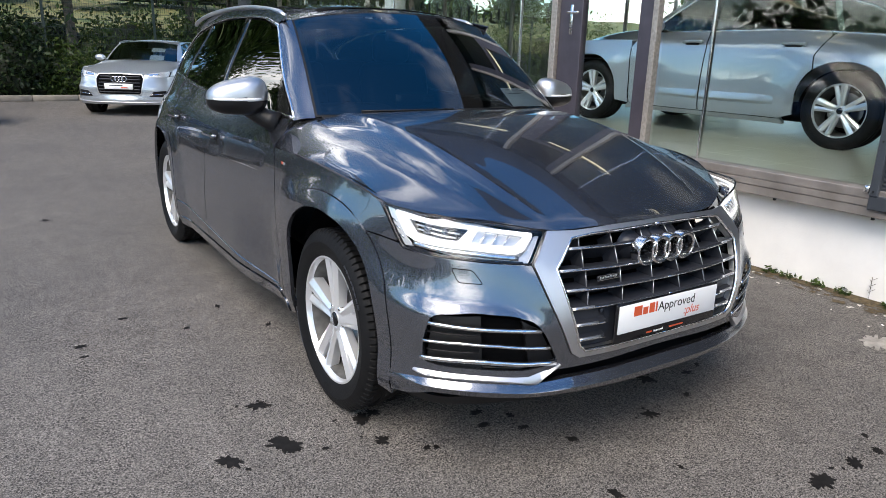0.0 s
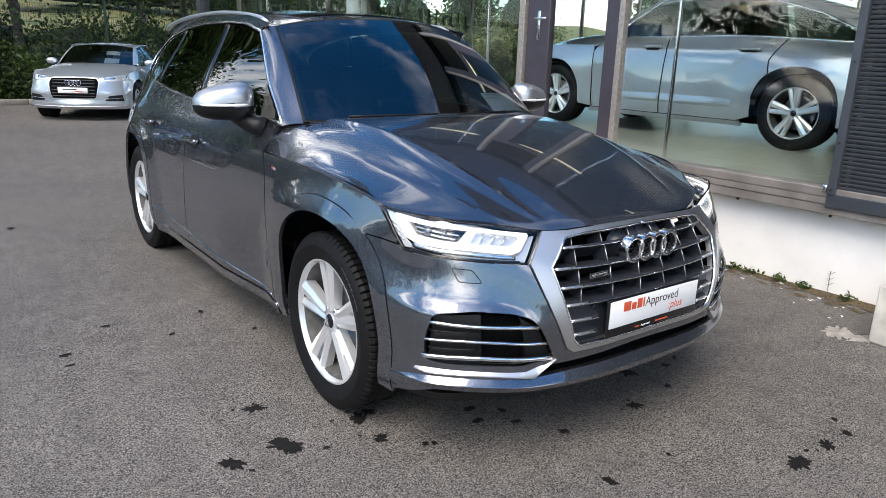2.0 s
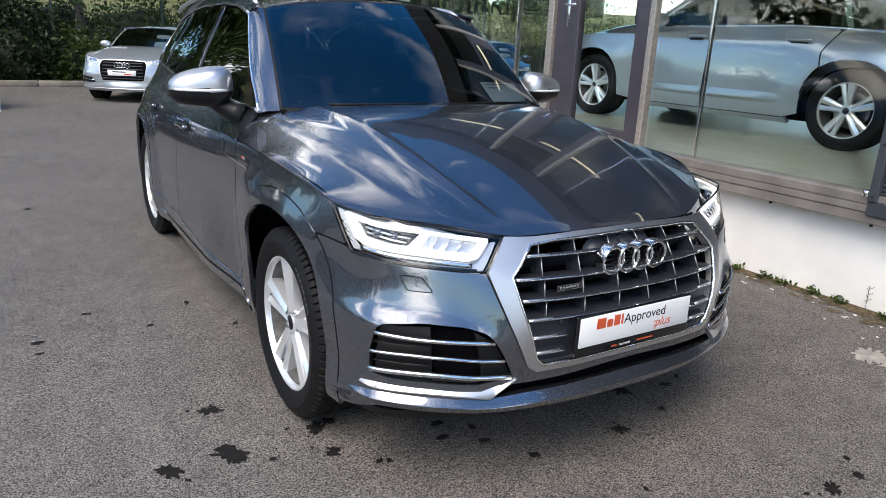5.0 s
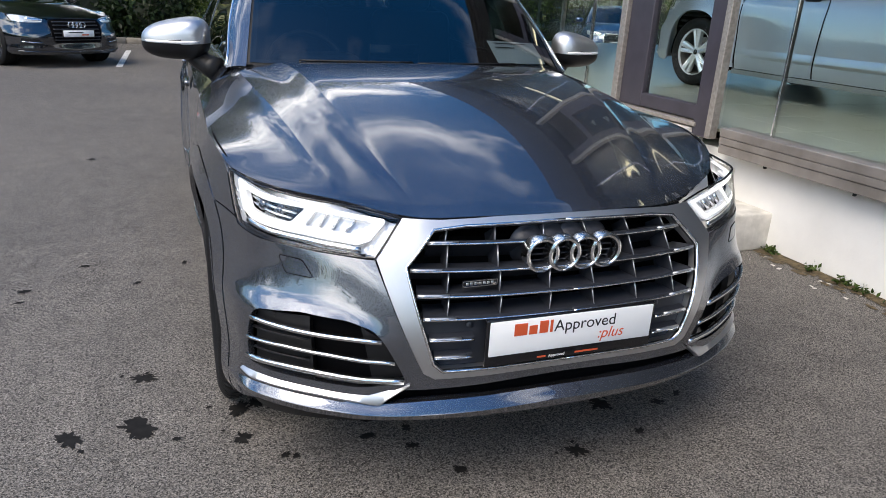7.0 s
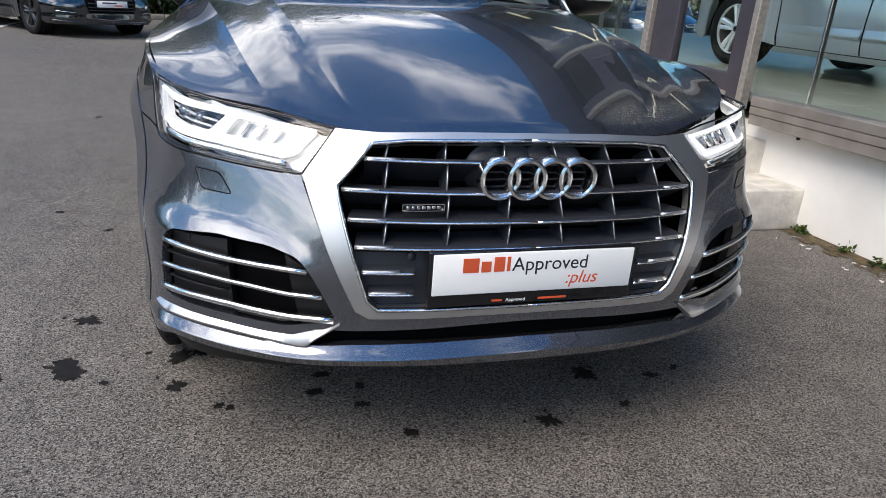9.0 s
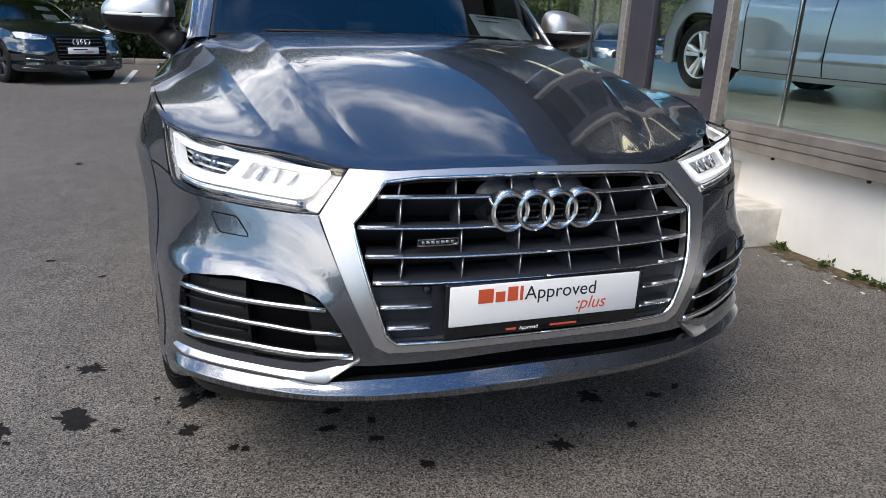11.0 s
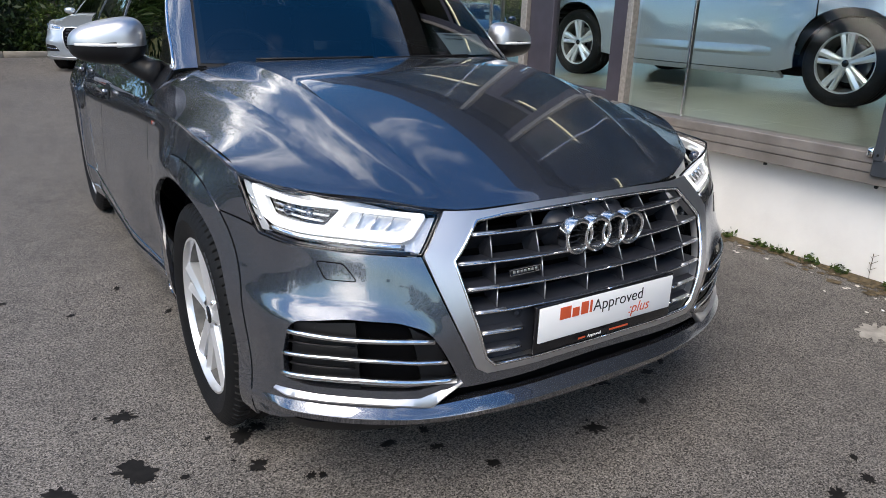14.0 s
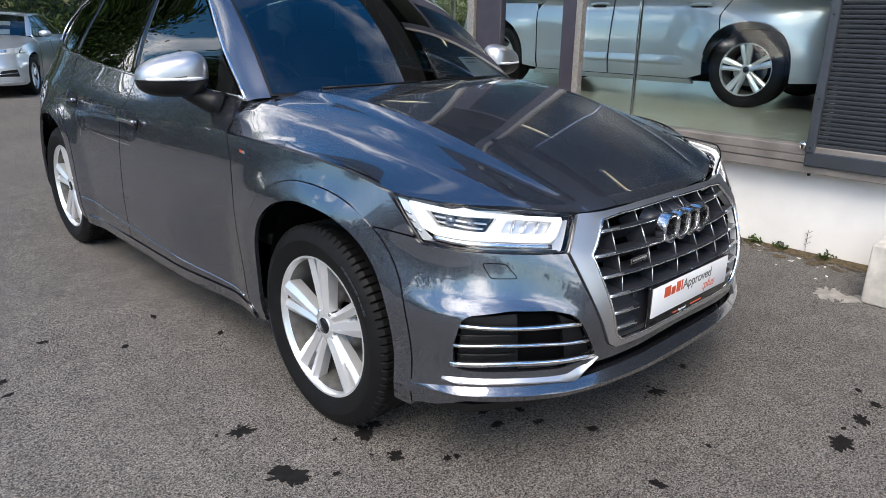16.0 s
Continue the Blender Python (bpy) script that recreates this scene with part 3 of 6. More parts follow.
def make_suv():
    car = tagged(new("suv"), "dark grey metallic five-door SUV parked on the tarmac", "car")
    # bonnet
    half = [(x, float(HF_Y(x)) + .001) for x in np.linspace(0, .843, 22)]
    half += [(float(nose([uy(y)], [float(tor(y))])[0][0]) + .0005, y) for y in (.60, .65, .70, .76, .84, .95, 1.1, 1.25, 1.38)] + [(.8895, 1.44), (.885, 1.488), (.860, 1.517), (.82, 1.551), (.775, 1.570), (.735, 1.55), (.70, 1.50), (.4, 1.345)]
    full = half + [(0, 1.295)] + [(-x, y) for x, y in reversed(half) if x > 0]
    creases = []
    for line, off in ((CR_IN, -.016), (CR_IN, 0), (CR_IN, .016), (CR_OUT, -.016), (CR_OUT, 0), (CR_OUT, .016)):
        run = []
        for v in np.linspace(.02, .95, 28):
            a = float(line(v)) + off
            run.append((a, float(HF_Y(a) + v * (HR_Y(a) - HF_Y(a)))))
        creases += [run, [(-a, b) for a, b in run]]
    vs, fs = sheet(full, [], bonnet, .014, 0, .02, creases)
    sharp(mesh_from("bonnet", vs, fs, GREY, car, "dark grey creased clamshell bonnet"), 9)
    # front bumper, each half with its openings
    arch_f = [(uy(y), z) for y, z in (arch_pt(ARF, ARCH_R + .066, a) for a in np.linspace(112, 188, 19))]
    fog = [(ux(x), z) for x, z in ((.826, .581), (.812, .597), (.718, .609), (.606, .598), (.541, .577), (.513, .545), (.482, .487), (.455, .428), (.567, .408), (.69, .416), (.80, .421), (.838, .430), (.838, .501))]
    fog_r = round_poly(fog, .02, 4)
    wash = round_poly([(ux(.787), .741), (ux(.728), .737), (ux(.696), .694), (ux(.766), .697)], .010, 3)
    wc = np.mean(wash, axis=0)
    bump = [(0, .436), (ux(.385), .440), (ux(.415), .458), (ux(.547), .752), (ux(.60), .754), (ux(.70), .761), (ux(.79), .768), (uy(.43), .776), (uy(.455), .790), (uy(.52), .796), (uy(.60), .801)]
    bump += arch_f + [(uy(.45), .275), (ux(.86), .30), (ux(.80), .335), (ux(.66), .345), (ux(.50), .405), (0, .412)]
    vf = sheet(bump, [fog_r], nose, .014, 0, .02)
    both("front_bumper", vf, GREY, car)
    both("washer_cover", sheet([tuple(np.array(p) + (wc - p) / np.linalg.norm(wc - p) * .0015) for p in wash], [], nose, .007, 0.0012, 0), GREY, car)
    both("washer_gap", bar(nose, wash + [wash[0]], .0013, .0004, .0010, .008), VOID, car)
    # lower lip
    lu = np.linspace(0, uy(.46), 70)
    lx = [0, ux(.40), ux(.53), ux(.66), ux(.80), ux(.842), uy(.455)]
    l_top, l_low = Spl(lx, [.374, .370, .361, .375, .381, .378, .350]), Spl(lx, [.340, .338, .335, .343, .350, .350, .326])
    vs = []
    for u in lu:
        za, zb = float(l_top(u)), float(l_low(u))
        for z, lift in ((za + .003, -.03), (za, -.004), (za * .5 + zb * .5, .004), (zb + .004, .0125), (zb, .0145), (zb - .004, .012), (zb - .020, .004), (zb - .024, -.05)):
            vs.append(on(nose, [(u, z)], lift * (1 - .8 * float(ease(ux(.80), uy(.42), u))) if lift > 0 else lift)[0][0])
    for o in both("splitter", (vs, [tuple(reversed(f)) for f in grid_faces(70, 8)]), GREY, car, "dark grey lower front lip"):
        sharp(o, 40)
    both("under_lip", sheet([(0, .30), (ux(.8), .24), (uy(.46), .25), (uy(.46), .30), (ux(.8), .285), (ux(.535), .335), (0, .35)], [], nose, .05, -.03, .03), BLACK, car)
    # near-black sheets close the openings and stand for the unlit depth behind
    both("intake_depth", sheet([(0, .30), (ux(.62), .30), (ux(.50), .43), (0, .43)], [], nose, .04, -.05, 0), VOID, car)
    both("side_intake_depth", sheet(fog, [], nose, .04, -.055, 0), VOID, car)
    # side intakes: dark mesh panel, three bright strips and a satin blade
    both("side_intake_panel", sheet([(ux(x), z) for x, z in ((.824, .590), (.70, .602), (.69, .415), (.836, .420))], [], nose, .03, -.022, .02), BLACK, car)
    both("side_intake_panel", sheet([(ux(x), z) for x, z in ((.575, .585), (.515, .54), (.46, .43), (.545, .42))], [], nose, .03, -.026, .02), BLACK, car)
    for z in (.530, .467):
        both("intake_rib", bar(nose, [(ux(.835), z), (ux(.70), z)], .003, .004, -.018), BLACK, car)
    for half_, run in ((.0062, ((.828, .566), (.718, .557), (.598, .551), (.520, .546))), (.0046, ((.838, .503), (.754, .506), (.643, .499), (.558, .489), (.487, .487))), (.0075, ((.842, .441), (.759, .444), (.690, .442), (.559, .430), (.462, .429)))):
        both("intake_strip", bar(nose, [(ux(x), z) for x, z in run], half_, .007, -.003), CHROME, car, "bright intake strip")
    bx = [ux(v) for v in (.448, .50, .525, .60, .70, .78, .826, .852)]
    b_top, b_low = Spl(bx, [.425, .415, .412, .405, .412, .417, .420, .404]), Spl(bx, [.420, .380, .362, .370, .379, .381, .381, .389])
    vs = []
    for u in np.linspace(bx[0], bx[-1], 72):
        za, zb = float(b_top(u)), float(b_low(u))
        for z, lift in ((za + .004, -.035), (za, -.014), (za * .6 + zb * .4, -.002), (zb + .004, .008), (zb, .007), (zb - .003, -.01)):
            vs.append(on(nose, [(u, z)], lift)[0][0])
    for o in both("satin_blade", (vs, [tuple(reversed(f)) for f in grid_faces(72, 6)]), SATIN, car, "satin aluminium blade under the side intake"):
        sharp(o, 40)
    both("parking_sensor", sheet([(ux(.79) + .010 * math.cos(a), .582 + .010 * math.sin(a)) for a in np.linspace(0, 6, 12)], [], nose, .01, -.02, .01), BLACK, car)
    # grille frame
    outer = [(0, .852), (ux(.2), .851), (ux(.37), .845), (ux(.482), .848), (ux(.541), .753), (ux(.415), .462), (ux(.385), .443), (0, .438)]
    inner = [(0, .836), (ux(.30), .831), (ux(.39), .822), (ux(.467), .738), (ux(.392), .490), (ux(.366), .466), (0, .461)]
    ring = outer + list(reversed(inner))
    both("grille_frame", sheet(ring, [], nose, .02, .010, .03), SATIN, car, "satin aluminium grille surround")
    both("grille_frame_edge", bar(nose, inner, .004, .006, .008), CHROME, car)
    # near-black sheet in place of the unlit depth behind the slats
    both("grille_depth", sheet(inner, [], nose, .05, -.10, 0), VOID, car)
    both("grille_lower_panel", sheet([(0, .600), (ux(.425), .600), (ux(.390), .488), (ux(.365), .467), (0, .462)], [], nose, .03, -.020, .01), SLATE, car)
    # slats and struts
    def reach(z):
        return float(np.interp(z, [.462, .490, .738, .822, .831], [.360, .390, .464, .39, .30]))
    slats = ((.795, 0), (.732, 0), (.671, 0), (.613, 0), (.557, .285), (.504, .285))
    for z, x0 in slats:
        xr = reach(z) - .006
        for lo, hi in ((x0, xr),):
            us = [(ux(lo + (hi - lo) * t), z) for t in np.linspace(0, 1, 12)]
            f, n = on(nose, us, -.002)
            b, _ = on(nose, us, -.075)
            vs, fs = [], []
            for i in range(12):
                p, q = f[i], b[i]
                vs += [p + (0, 0, .006), p - (0, 0, .006), q - (0, 0, .020), q + (0, 0, .026)]
            for i in range(11):
                for k in range(4):
                    fs.append((i * 4 + k, i * 4 + (k + 1) % 4, i * 4 + 4 + (k + 1) % 4, i * 4 + 4 + k))
            fs += [(3, 2, 1, 0), (44, 45, 46, 47)]
            for o in both("grille_slat", (vs, fs), SLATE, car):
                sharp(o, 25)
            both("slat_trim", bar(nose, [(u, z - .003) for u, z in us], .0028, .004, .001), CHROME, car)
            both("slat_end", bar(nose, [(ux(xr - .085), z), (ux(xr - .06), z), (ux(xr), z)], .0042, .005, .0), SATIN, car)
    for x, lo, hi in ((.070, .613, .832), (.215, .613, .831), (.358, .613, .824)):
        for za, zb in ((.801, hi), (.738, .789), (.677, .726), (.619, .665)):
            q, n = on(nose, [(ux(x + .006 * k), z) for k, z in ((0, za), (-1 if za < .8 else -1, zb))], -.006)
            b, _ = on(nose, [(ux(x), za), (ux(x), zb)], -.07)
            vs = [q[0] + (-.003, 0, 0), q[0] + (.003, 0, 0), q[1] + (.003, 0, 0), q[1] + (-.003, 0, 0), b[0] + (-.004, 0, 0), b[0] + (.004, 0, 0), b[1] + (.004, 0, 0), b[1] + (-.004, 0, 0)]
            fs = [(0, 1, 2, 3), (1, 5, 6, 2), (4, 0, 3, 7), (3, 2, 6, 7), (0, 4, 5, 1)]
            both("grille_strut", (vs, fs), SLATE, car, "", False)
            both("strut_trim", ribbon([Vector(q[0]), Vector(q[1])], .0015, .002, [Vector(n[0]), Vector(n[1])]), SATIN, car)
    # four interlocked rings on a dark carrier
    for i in range(4):
        cx = .004 + (i - 1.5) * .0645
        c = Vector(nose([abs(cx)], [.766])[0])
        c.x = cx
        c.y -= .020 + .0015 * (i % 2)
        vs, fs = [], []
        for k in range(64):
            a = 2 * math.pi * k / 64
            for r, yy in ((.0370, .004), (.0382, -.004), (.0435, -.0065), (.0490, -.004), (.0500, .004), (.0490, .03), (.0385, .03)):
                vs.append((c.x + r * math.cos(a), c.y + yy, c.z + r * math.sin(a)))
        for k in range(64):
            for j in range(7):
                fs.append((k * 7 + j, k * 7 + (j + 1) % 7, ((k + 1) % 64) * 7 + (j + 1) % 7, ((k + 1) % 64) * 7 + j))
        sharp(mesh_from("emblem_ring", vs, fs, CHROME, car, "polished chrome emblem ring"), 40)
        vs, fs = lathe([(.010, .0495), (.012, .0385), (.05, .0385), (.09, .056), (.09, .060)], 32, "y")
        o = mesh_from("emblem_carrier", vs, fs, SLATE, car)
        o.location = c
        for k in range(4):
            b = box_bm(.072 - .012 * abs(k - 1.5), .006, .004, (cx, c.y + .03, c.z + (k - 1.5) * .017), .001, 1)
            part("emblem_fin", b, SLATE, car, "", False)
    # small model badge: a plain bar in a bright frame
    bc = nose([.27], [.703])[0]
    part("model_badge", box_bm(.098, .006, .017, (-.268, bc[1] + .002, .701), .0015, 1), GLOSSBLACK, car)
    for k in range(7):
        part("badge_bar", box_bm(.0085, .003, .007, (-.268 + (k - 3) * .0118, bc[1] - .002, .701), .001, 1), SATIN, car)
    for dz in (-.0078, .0078):
        part("badge_rim", box_bm(.098, .003, .0014, (-.268, bc[1] - .002, .701 + dz)), CHROME, car, "", False)
    for dx in (-.0485, .0485):
        part("badge_rim", box_bm(.0014, .003, .017, (-.268 + dx, bc[1] - .002, .701)), CHROME, car, "", False)
    for sx in (-1, 1):
        vs, fs = lathe([(0, .011), (-.004, .010), (-.005, .0)], 20, "y")
        o = mesh_from("parking_sensor", vs, fs, SLATE, car)
        o.location = (sx * .292, nose([.292], [.592])[0][1] + .016, .590)
    # show plate
    plate = new("show_plate")
    plate.parent = car
    plate["label"] = "white display plate with red and black print"
    plate.matrix_local = pose(.003, .012, .548, 90, 0, 0)
    part("plate_holder", box_bm(.525, .138, .012, (0, -.006, -.006), .004, 2), GLOSSBLACK, plate)
    part("plate_face", box_bm(.508, .101, .006, (0, .0075, .002), .003, 2), WHITE, plate)
    # brand word as plain bars
    for w, x, hgt in ((.038, -.165, .035), (.024, -.128, .026), (.026, -.096, .036), (.008, -.073, .036)):
        part("print_bar", box_bm(w, hgt, .0012, (x, .012 + hgt / 2, .0055), 0), REDTXT, plate, "", False)
    text_mesh("print_word", "Approved", .0485, BLACKTXT, plate, pose(-.064, .012, .005))
    text_mesh("print_word", ":plus", .046, REDTXT, plate, pose(.076, -.026, .005), .25)
    for w, x in ((.026, -.092), (.074, .050)):
        part("print_bar", box_bm(w, .0050, .001, (x, -.0635, .0005)), REDTXT, plate, "", False)
    text_mesh("print_word", "Approved", .0125, WHITE, plate, pose(-.070, -.0675, .0003))
    # headlamps
    lamp = [(ux(.487), .850), (ux(.546), .757), (ux(.60), .758), (ux(.70), .765), (ux(.79), .772), (uy(.430), .780), (uy(.447), .800), (uy(.500), .858), (uy(.547), .906)]
    top = [(ux(.835), .901), (ux(.76), .889), (ux(.65), .878), (ux(.58), .868)]
    # the lamp's top follows the bonnet's front edge
    lamp = lamp + top
    lens = both("headlamp", sheet(lamp, [], nose, .022, -.002, .012), LENS, car, "clear headlamp with white daytime strips")
    def lp(q, t):
        """A place in the lamp: q from its inner to its outer end, t from its foot to its top."""
        u = (ux(.546) * (1 - q) + uy(.430) * q) * (1 - t) + (ux(.487) * (1 - q) + uy(.547) * q) * t
        z = (.757 + .023 * q) * (1 - t) + (.850 + .056 * q + .006 * math.sin(math.pi * q)) * t
        return u, z
    poly = lambda pts: [lp(*p) for p in pts]
    guide = [(.94, .36), (.87, .25), (.45, .29), (.13, .27), (.075, .40), (.05, .86), (.06, .95), (.5, .96), (.93, .95), (.955, .80)]
    cell_a = [(.86, .80), (.42, .85), (.50, .50), (.84, .48)]
    cell_b = [(.37, .84), (.10, .83), (.14, .52), (.42, .50)]
    for o, m in zip(lens, (1, -1)):
        def add(name, vf, mat, lab=""):
            vs, fs = vf
            return mesh_from(name, vs if m > 0 else flip(vs), fs if m > 0 else [tuple(reversed(f)) for f in fs], mat, o, lab)
        add("lamp_bowl", sheet(lamp, [], nose, .03, -.085, 0), LAMPSILVER)
        edge = lamp + [lamp[0]]
        add("lamp_rim", bar(nose, edge, .0026, .003, -.004, .02), GLOSSBLACK)
        ca_, cb_ = round_poly(poly(cell_a), .008, 3), round_poly(poly(cell_b), .008, 3)
        add("light_guide", sheet(round_poly(poly(guide), .008, 3), [ca_, cb_], nose, .012, -.014, .014), GUIDE, "lit white daytime light guide")
        add("daytime_strip", bar(nose, poly([(.07, .90), (.3, .905), (.6, .905), (.92, .89)]), .0036, .002, -.012, .02), LED)
        add("daytime_strip", bar(nose, poly([(.90, .36), (.49, .38), (.40, .86)]), .0036, .002, -.012, .02), LED)
        add("daytime_strip", bar(nose, poly([(.43, .40), (.125, .40), (.08, .84)]), .0036, .002, -.012, .02), LED)
        add("lens_cell", sheet(poly(cell_a), [], nose, .02, -.045, 0), GLOSSBLACK)
        add("reflector_cell", sheet(poly(cell_b), [], nose, .02, -.036, 0), REFLECTOR)
        for q in (.18, .25, .32):
            add("reflector_fin", bar(nose, poly([(q, .82), (q + .03, .53)]), .002, .010, -.026, .02), CHROME)
        for q0, q1, t in ((.48, .84, .70), (.51, .84, .58)):
            add("reflector_fin", bar(nose, poly([(q0, t), (q1, t)]), .0030, .006, -.034, .02), CHROME)
        for q, t, r in ((.74, .65, .020), (.58, .67, .016)):
            c_, _ = on(nose, [lp(q, t)], -.040)
            bm = bmesh.new()
            bmesh.ops.create_uvsphere(bm, u_segments=24, v_segments=14, radius=r)
            bmesh.ops.translate(bm, vec=c_[0] * (m, 1, 1), verts=bm.verts)
            part("projector_lens", bm, PROJECTOR, o)
        add("lower_reflector", bar(nose, poly([(.90, .17), (.45, .19), (.10, .17)]), .0075, .004, -.014, .02), CHROME)
        add("lower_ledge", bar(nose, poly([(.95, .045), (.6, .04), (.06, .04)]), .004, .004, -.012, .02), GLOSSBLACK)
        add("end_reflector", sheet(poly([(.985, .06), (.90, .10), (.93, .30), (.94, .94), (.985, .95), (.99, .5)]), [], nose, .02, -.012, .004), LAMPSILVER)
        add("inner_reflector", sheet(poly([(.012, .06), (.11, .14), (.06, .40), (.035, .90), (.010, .92)]), [], nose, .02, -.030, .004), REFLECTOR)
        for t in (.25, .45, .62):
            add("end_fin", bar(nose, poly([(.955, t), (.985, t + .06)]), .003, .003, -.014, .02), CHROME)
    # wings, arch bands, doors
    lo_line = [arch_pt(ARF, ARCH_R + .066, a) for a in np.linspace(-8, 114, 26)]
    wing = [(uy(1.400), .30), (uy(1.421), .55), (uy(1.428), .78), (uy(1.450), .88), (uy(1.490), .955), (uy(1.498), .9715)]
    wing += [(uy(y), float(tor(y)) - .006) for y in (1.30, 1.1, .9, .75, .65)] + [(uy(.565), .909), (uy(.508), .858), (uy(.458), .796), (uy(.52), .801), (uy(.61), .806)]
    wing += [(uy(y), z) for y, z in reversed(lo_line)]
    both("front_wing", sheet(wing, [], nose, .015, 0, .015), GREY, car)
    for c, a0 in ((AXF, -9), (AXR, -9)):
        ca = ARF if c == AXF else c
        o1 = [(uy(y), z) for y, z in (arch_pt(ca, ARCH_R + .062, a) for a in np.linspace(a0, 188, 48))]
        o2 = [(uy(y), z) for y, z in (arch_pt(ca, ARCH_R, a) for a in np.linspace(188, a0, 48))]
        both("arch_band", sheet(o1 + o2, [], nose, .02, .002, .016), GREY, car, "dark grey wheel-arch band")
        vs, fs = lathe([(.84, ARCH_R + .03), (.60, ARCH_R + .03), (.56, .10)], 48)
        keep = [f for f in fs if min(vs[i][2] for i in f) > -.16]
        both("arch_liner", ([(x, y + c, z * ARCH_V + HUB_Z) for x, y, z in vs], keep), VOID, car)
    belt = Spl([1.5, 2.0, 2.6, 3.2, 3.8, 4.2], [1.095, 1.103, 1.122, 1.150, 1.195, 1.235])
    def bl(y):
        return float(belt(y))
    def door(front, rear, extra=()):
        return front + [(y, bl(y) - .012) for y in np.linspace(front[-1][0] + .02, rear[0][0] - .02, 10)] + rear
    d1 = door([(1.408, .300), (1.428, .55), (1.435, .78), (1.457, .88), (1.506, .968), (1.556, 1.05), (1.572, 1.082)], [(2.575, bl(2.58) - .012), (2.60, 1.0), (2.615, .95), (2.612, .8), (2.60, .30)])
    arc_r = [arch_pt(AXR, ARCH_R + .066, a) for a in np.linspace(128, 186, 14)]
    d2 = door([(2.608, .30), (2.620, .8), (2.623, .95), (2.608, 1.0), (2.585, bl(2.58) - .012)], [(3.52, bl(3.5) - .012), (3.50, 1.0), (3.46, .85)] + arc_r)
    def shoulder(y0, y1):
        return [(y, float(tor(y))) for y in np.linspace(y0, y1, 24)]
    dn = both("front_door", sheet(d1, [], flank, .022, 0, .012, [shoulder(1.53, 2.60)]), GREY, car)
    dr = both("rear_door", sheet(d2, [], flank, .022, 0, .012, [shoulder(2.64, 3.46)]), GREY, car)
    for o in dn + dr:
        sharp(o, 14)
    q_top = [(y, bl(y) - .012) for y in np.linspace(3.53, 4.2, 8)]
    arc_q = [arch_pt(AXR, ARCH_R + .066, a) for a in np.linspace(-10, 127, 28)]
    both("rear_quarter", sheet([(3.465, .85), (3.508, 1.0)] + q_top + [(4.25, 1.42), (4.4, 1.46), (4.62, 1.0), (4.63, .75), (4.60, .45), (4.50, .29), (4.24, .28)] + arc_q, [], flank, .03, 0, .015), GREY, car)
    sill = [(1.385, .238), (1.40, .292), (3.24, .292), (3.27, .235)]
    both("sill", sheet(sill, [], flank, .04, .006, .05), GREY, car)
    both("sill_line", bar(flank, [(1.46, .315), (2.3, .352), (3.25, .40)], .005, .004, .001), GREY, car)
    # dark shut lines behind the gaps between panels
    both("shut_gap", bar(nose, [(uy(y), float(tor(y)) - .0025) for y in (.56, .6, .65, .75, .9, 1.1, 1.3, 1.5)], .007, .002, -.010, .02), VOID, car)
    both("shut_gap", bar(flank, [(1.404, .30), (1.424, .55), (1.431, .78), (1.453, .88), (1.50, .966), (1.565, 1.07)], .007, .002, -.010, .02), VOID, car)
    both("shut_gap", bar(flank, [(2.604, .30), (2.616, .8), (2.619, .95), (2.604, 1.0), (2.582, 1.10)], .008, .002, -.010, .03), VOID, car)
    both("shut_gap", bar(nose, [(uy(y), z) for y, z in ((.458, .793), (.52, .7985), (.60, .8035))], .004, .001, -.006, .02), VOID, car)
    both("shut_gap", bar(nose, [(ux(x), z) for x, z in ((0, .851), (.2, .850), (.37, .845), (.484, .850))], .007, .002, -.02, .03), VOID, car)
    # handles, each over a flat black patch for the shade in its recess
    for doors, hy in ((dn, 2.475), (dr, 3.37)):
        for o, m in zip(doors, (1, -1)):
            z = float(tor(hy)) - .045
            q, n = on(flank, [(hy, z)], 0)
            vs, fs = bar(flank, [(hy - .10, z), (hy - .09, z + .002), (hy, z + .004), (hy + .09, z + .002), (hy + .10, z)], .013, .012, .022, .03)
            h = mesh_from("door_handle", vs if m > 0 else flip(vs), fs if m > 0 else [tuple(reversed(f)) for f in fs], GREY, o)
            vs, fs = sheet(round_poly([(hy - .085, z - .034), (hy + .05, z - .034), (hy + .05, z + .034), (hy - .085, z + .034)], .03, 4), [], flank, .02, .002, 0)
            mesh_from("handle_shade", vs if m > 0 else flip(vs), fs if m > 0 else [tuple(reversed(f)) for f in fs], BLACK, o)
    # side windows with bright surround
    w1 = [(1.575, bl(1.6)), (2.10, 1.487), (2.30, 1.525), (2.545, 1.538), (2.575, bl(2.57))] + [(y, bl(y)) for y in (2.4, 2.2, 2.0, 1.8)]
    w2 = [(2.66, bl(2.66)), (2.63, 1.541), (3.0, 1.538), (3.40, 1.512), (3.53, bl(3.53))] + [(y, bl(y)) for y in (3.3, 3.1, 2.9)]
    w3 = [(3.58, bl(3.58)), (3.46, 1.507), (3.75, 1.467), (4.0, 1.41), (4.17, 1.32), (4.14, bl(4.14) + .02)] + [(y, bl(y)) for y in (4.0, 3.8)]
    for nm_, w in (("front_window", w1), ("rear_window", w2), ("quarter_window", w3)):
        both(nm_, sheet(round_poly(w, .03, 3), [], flank, .03, -.004, 0), TINT, car, "dark tinted side window")
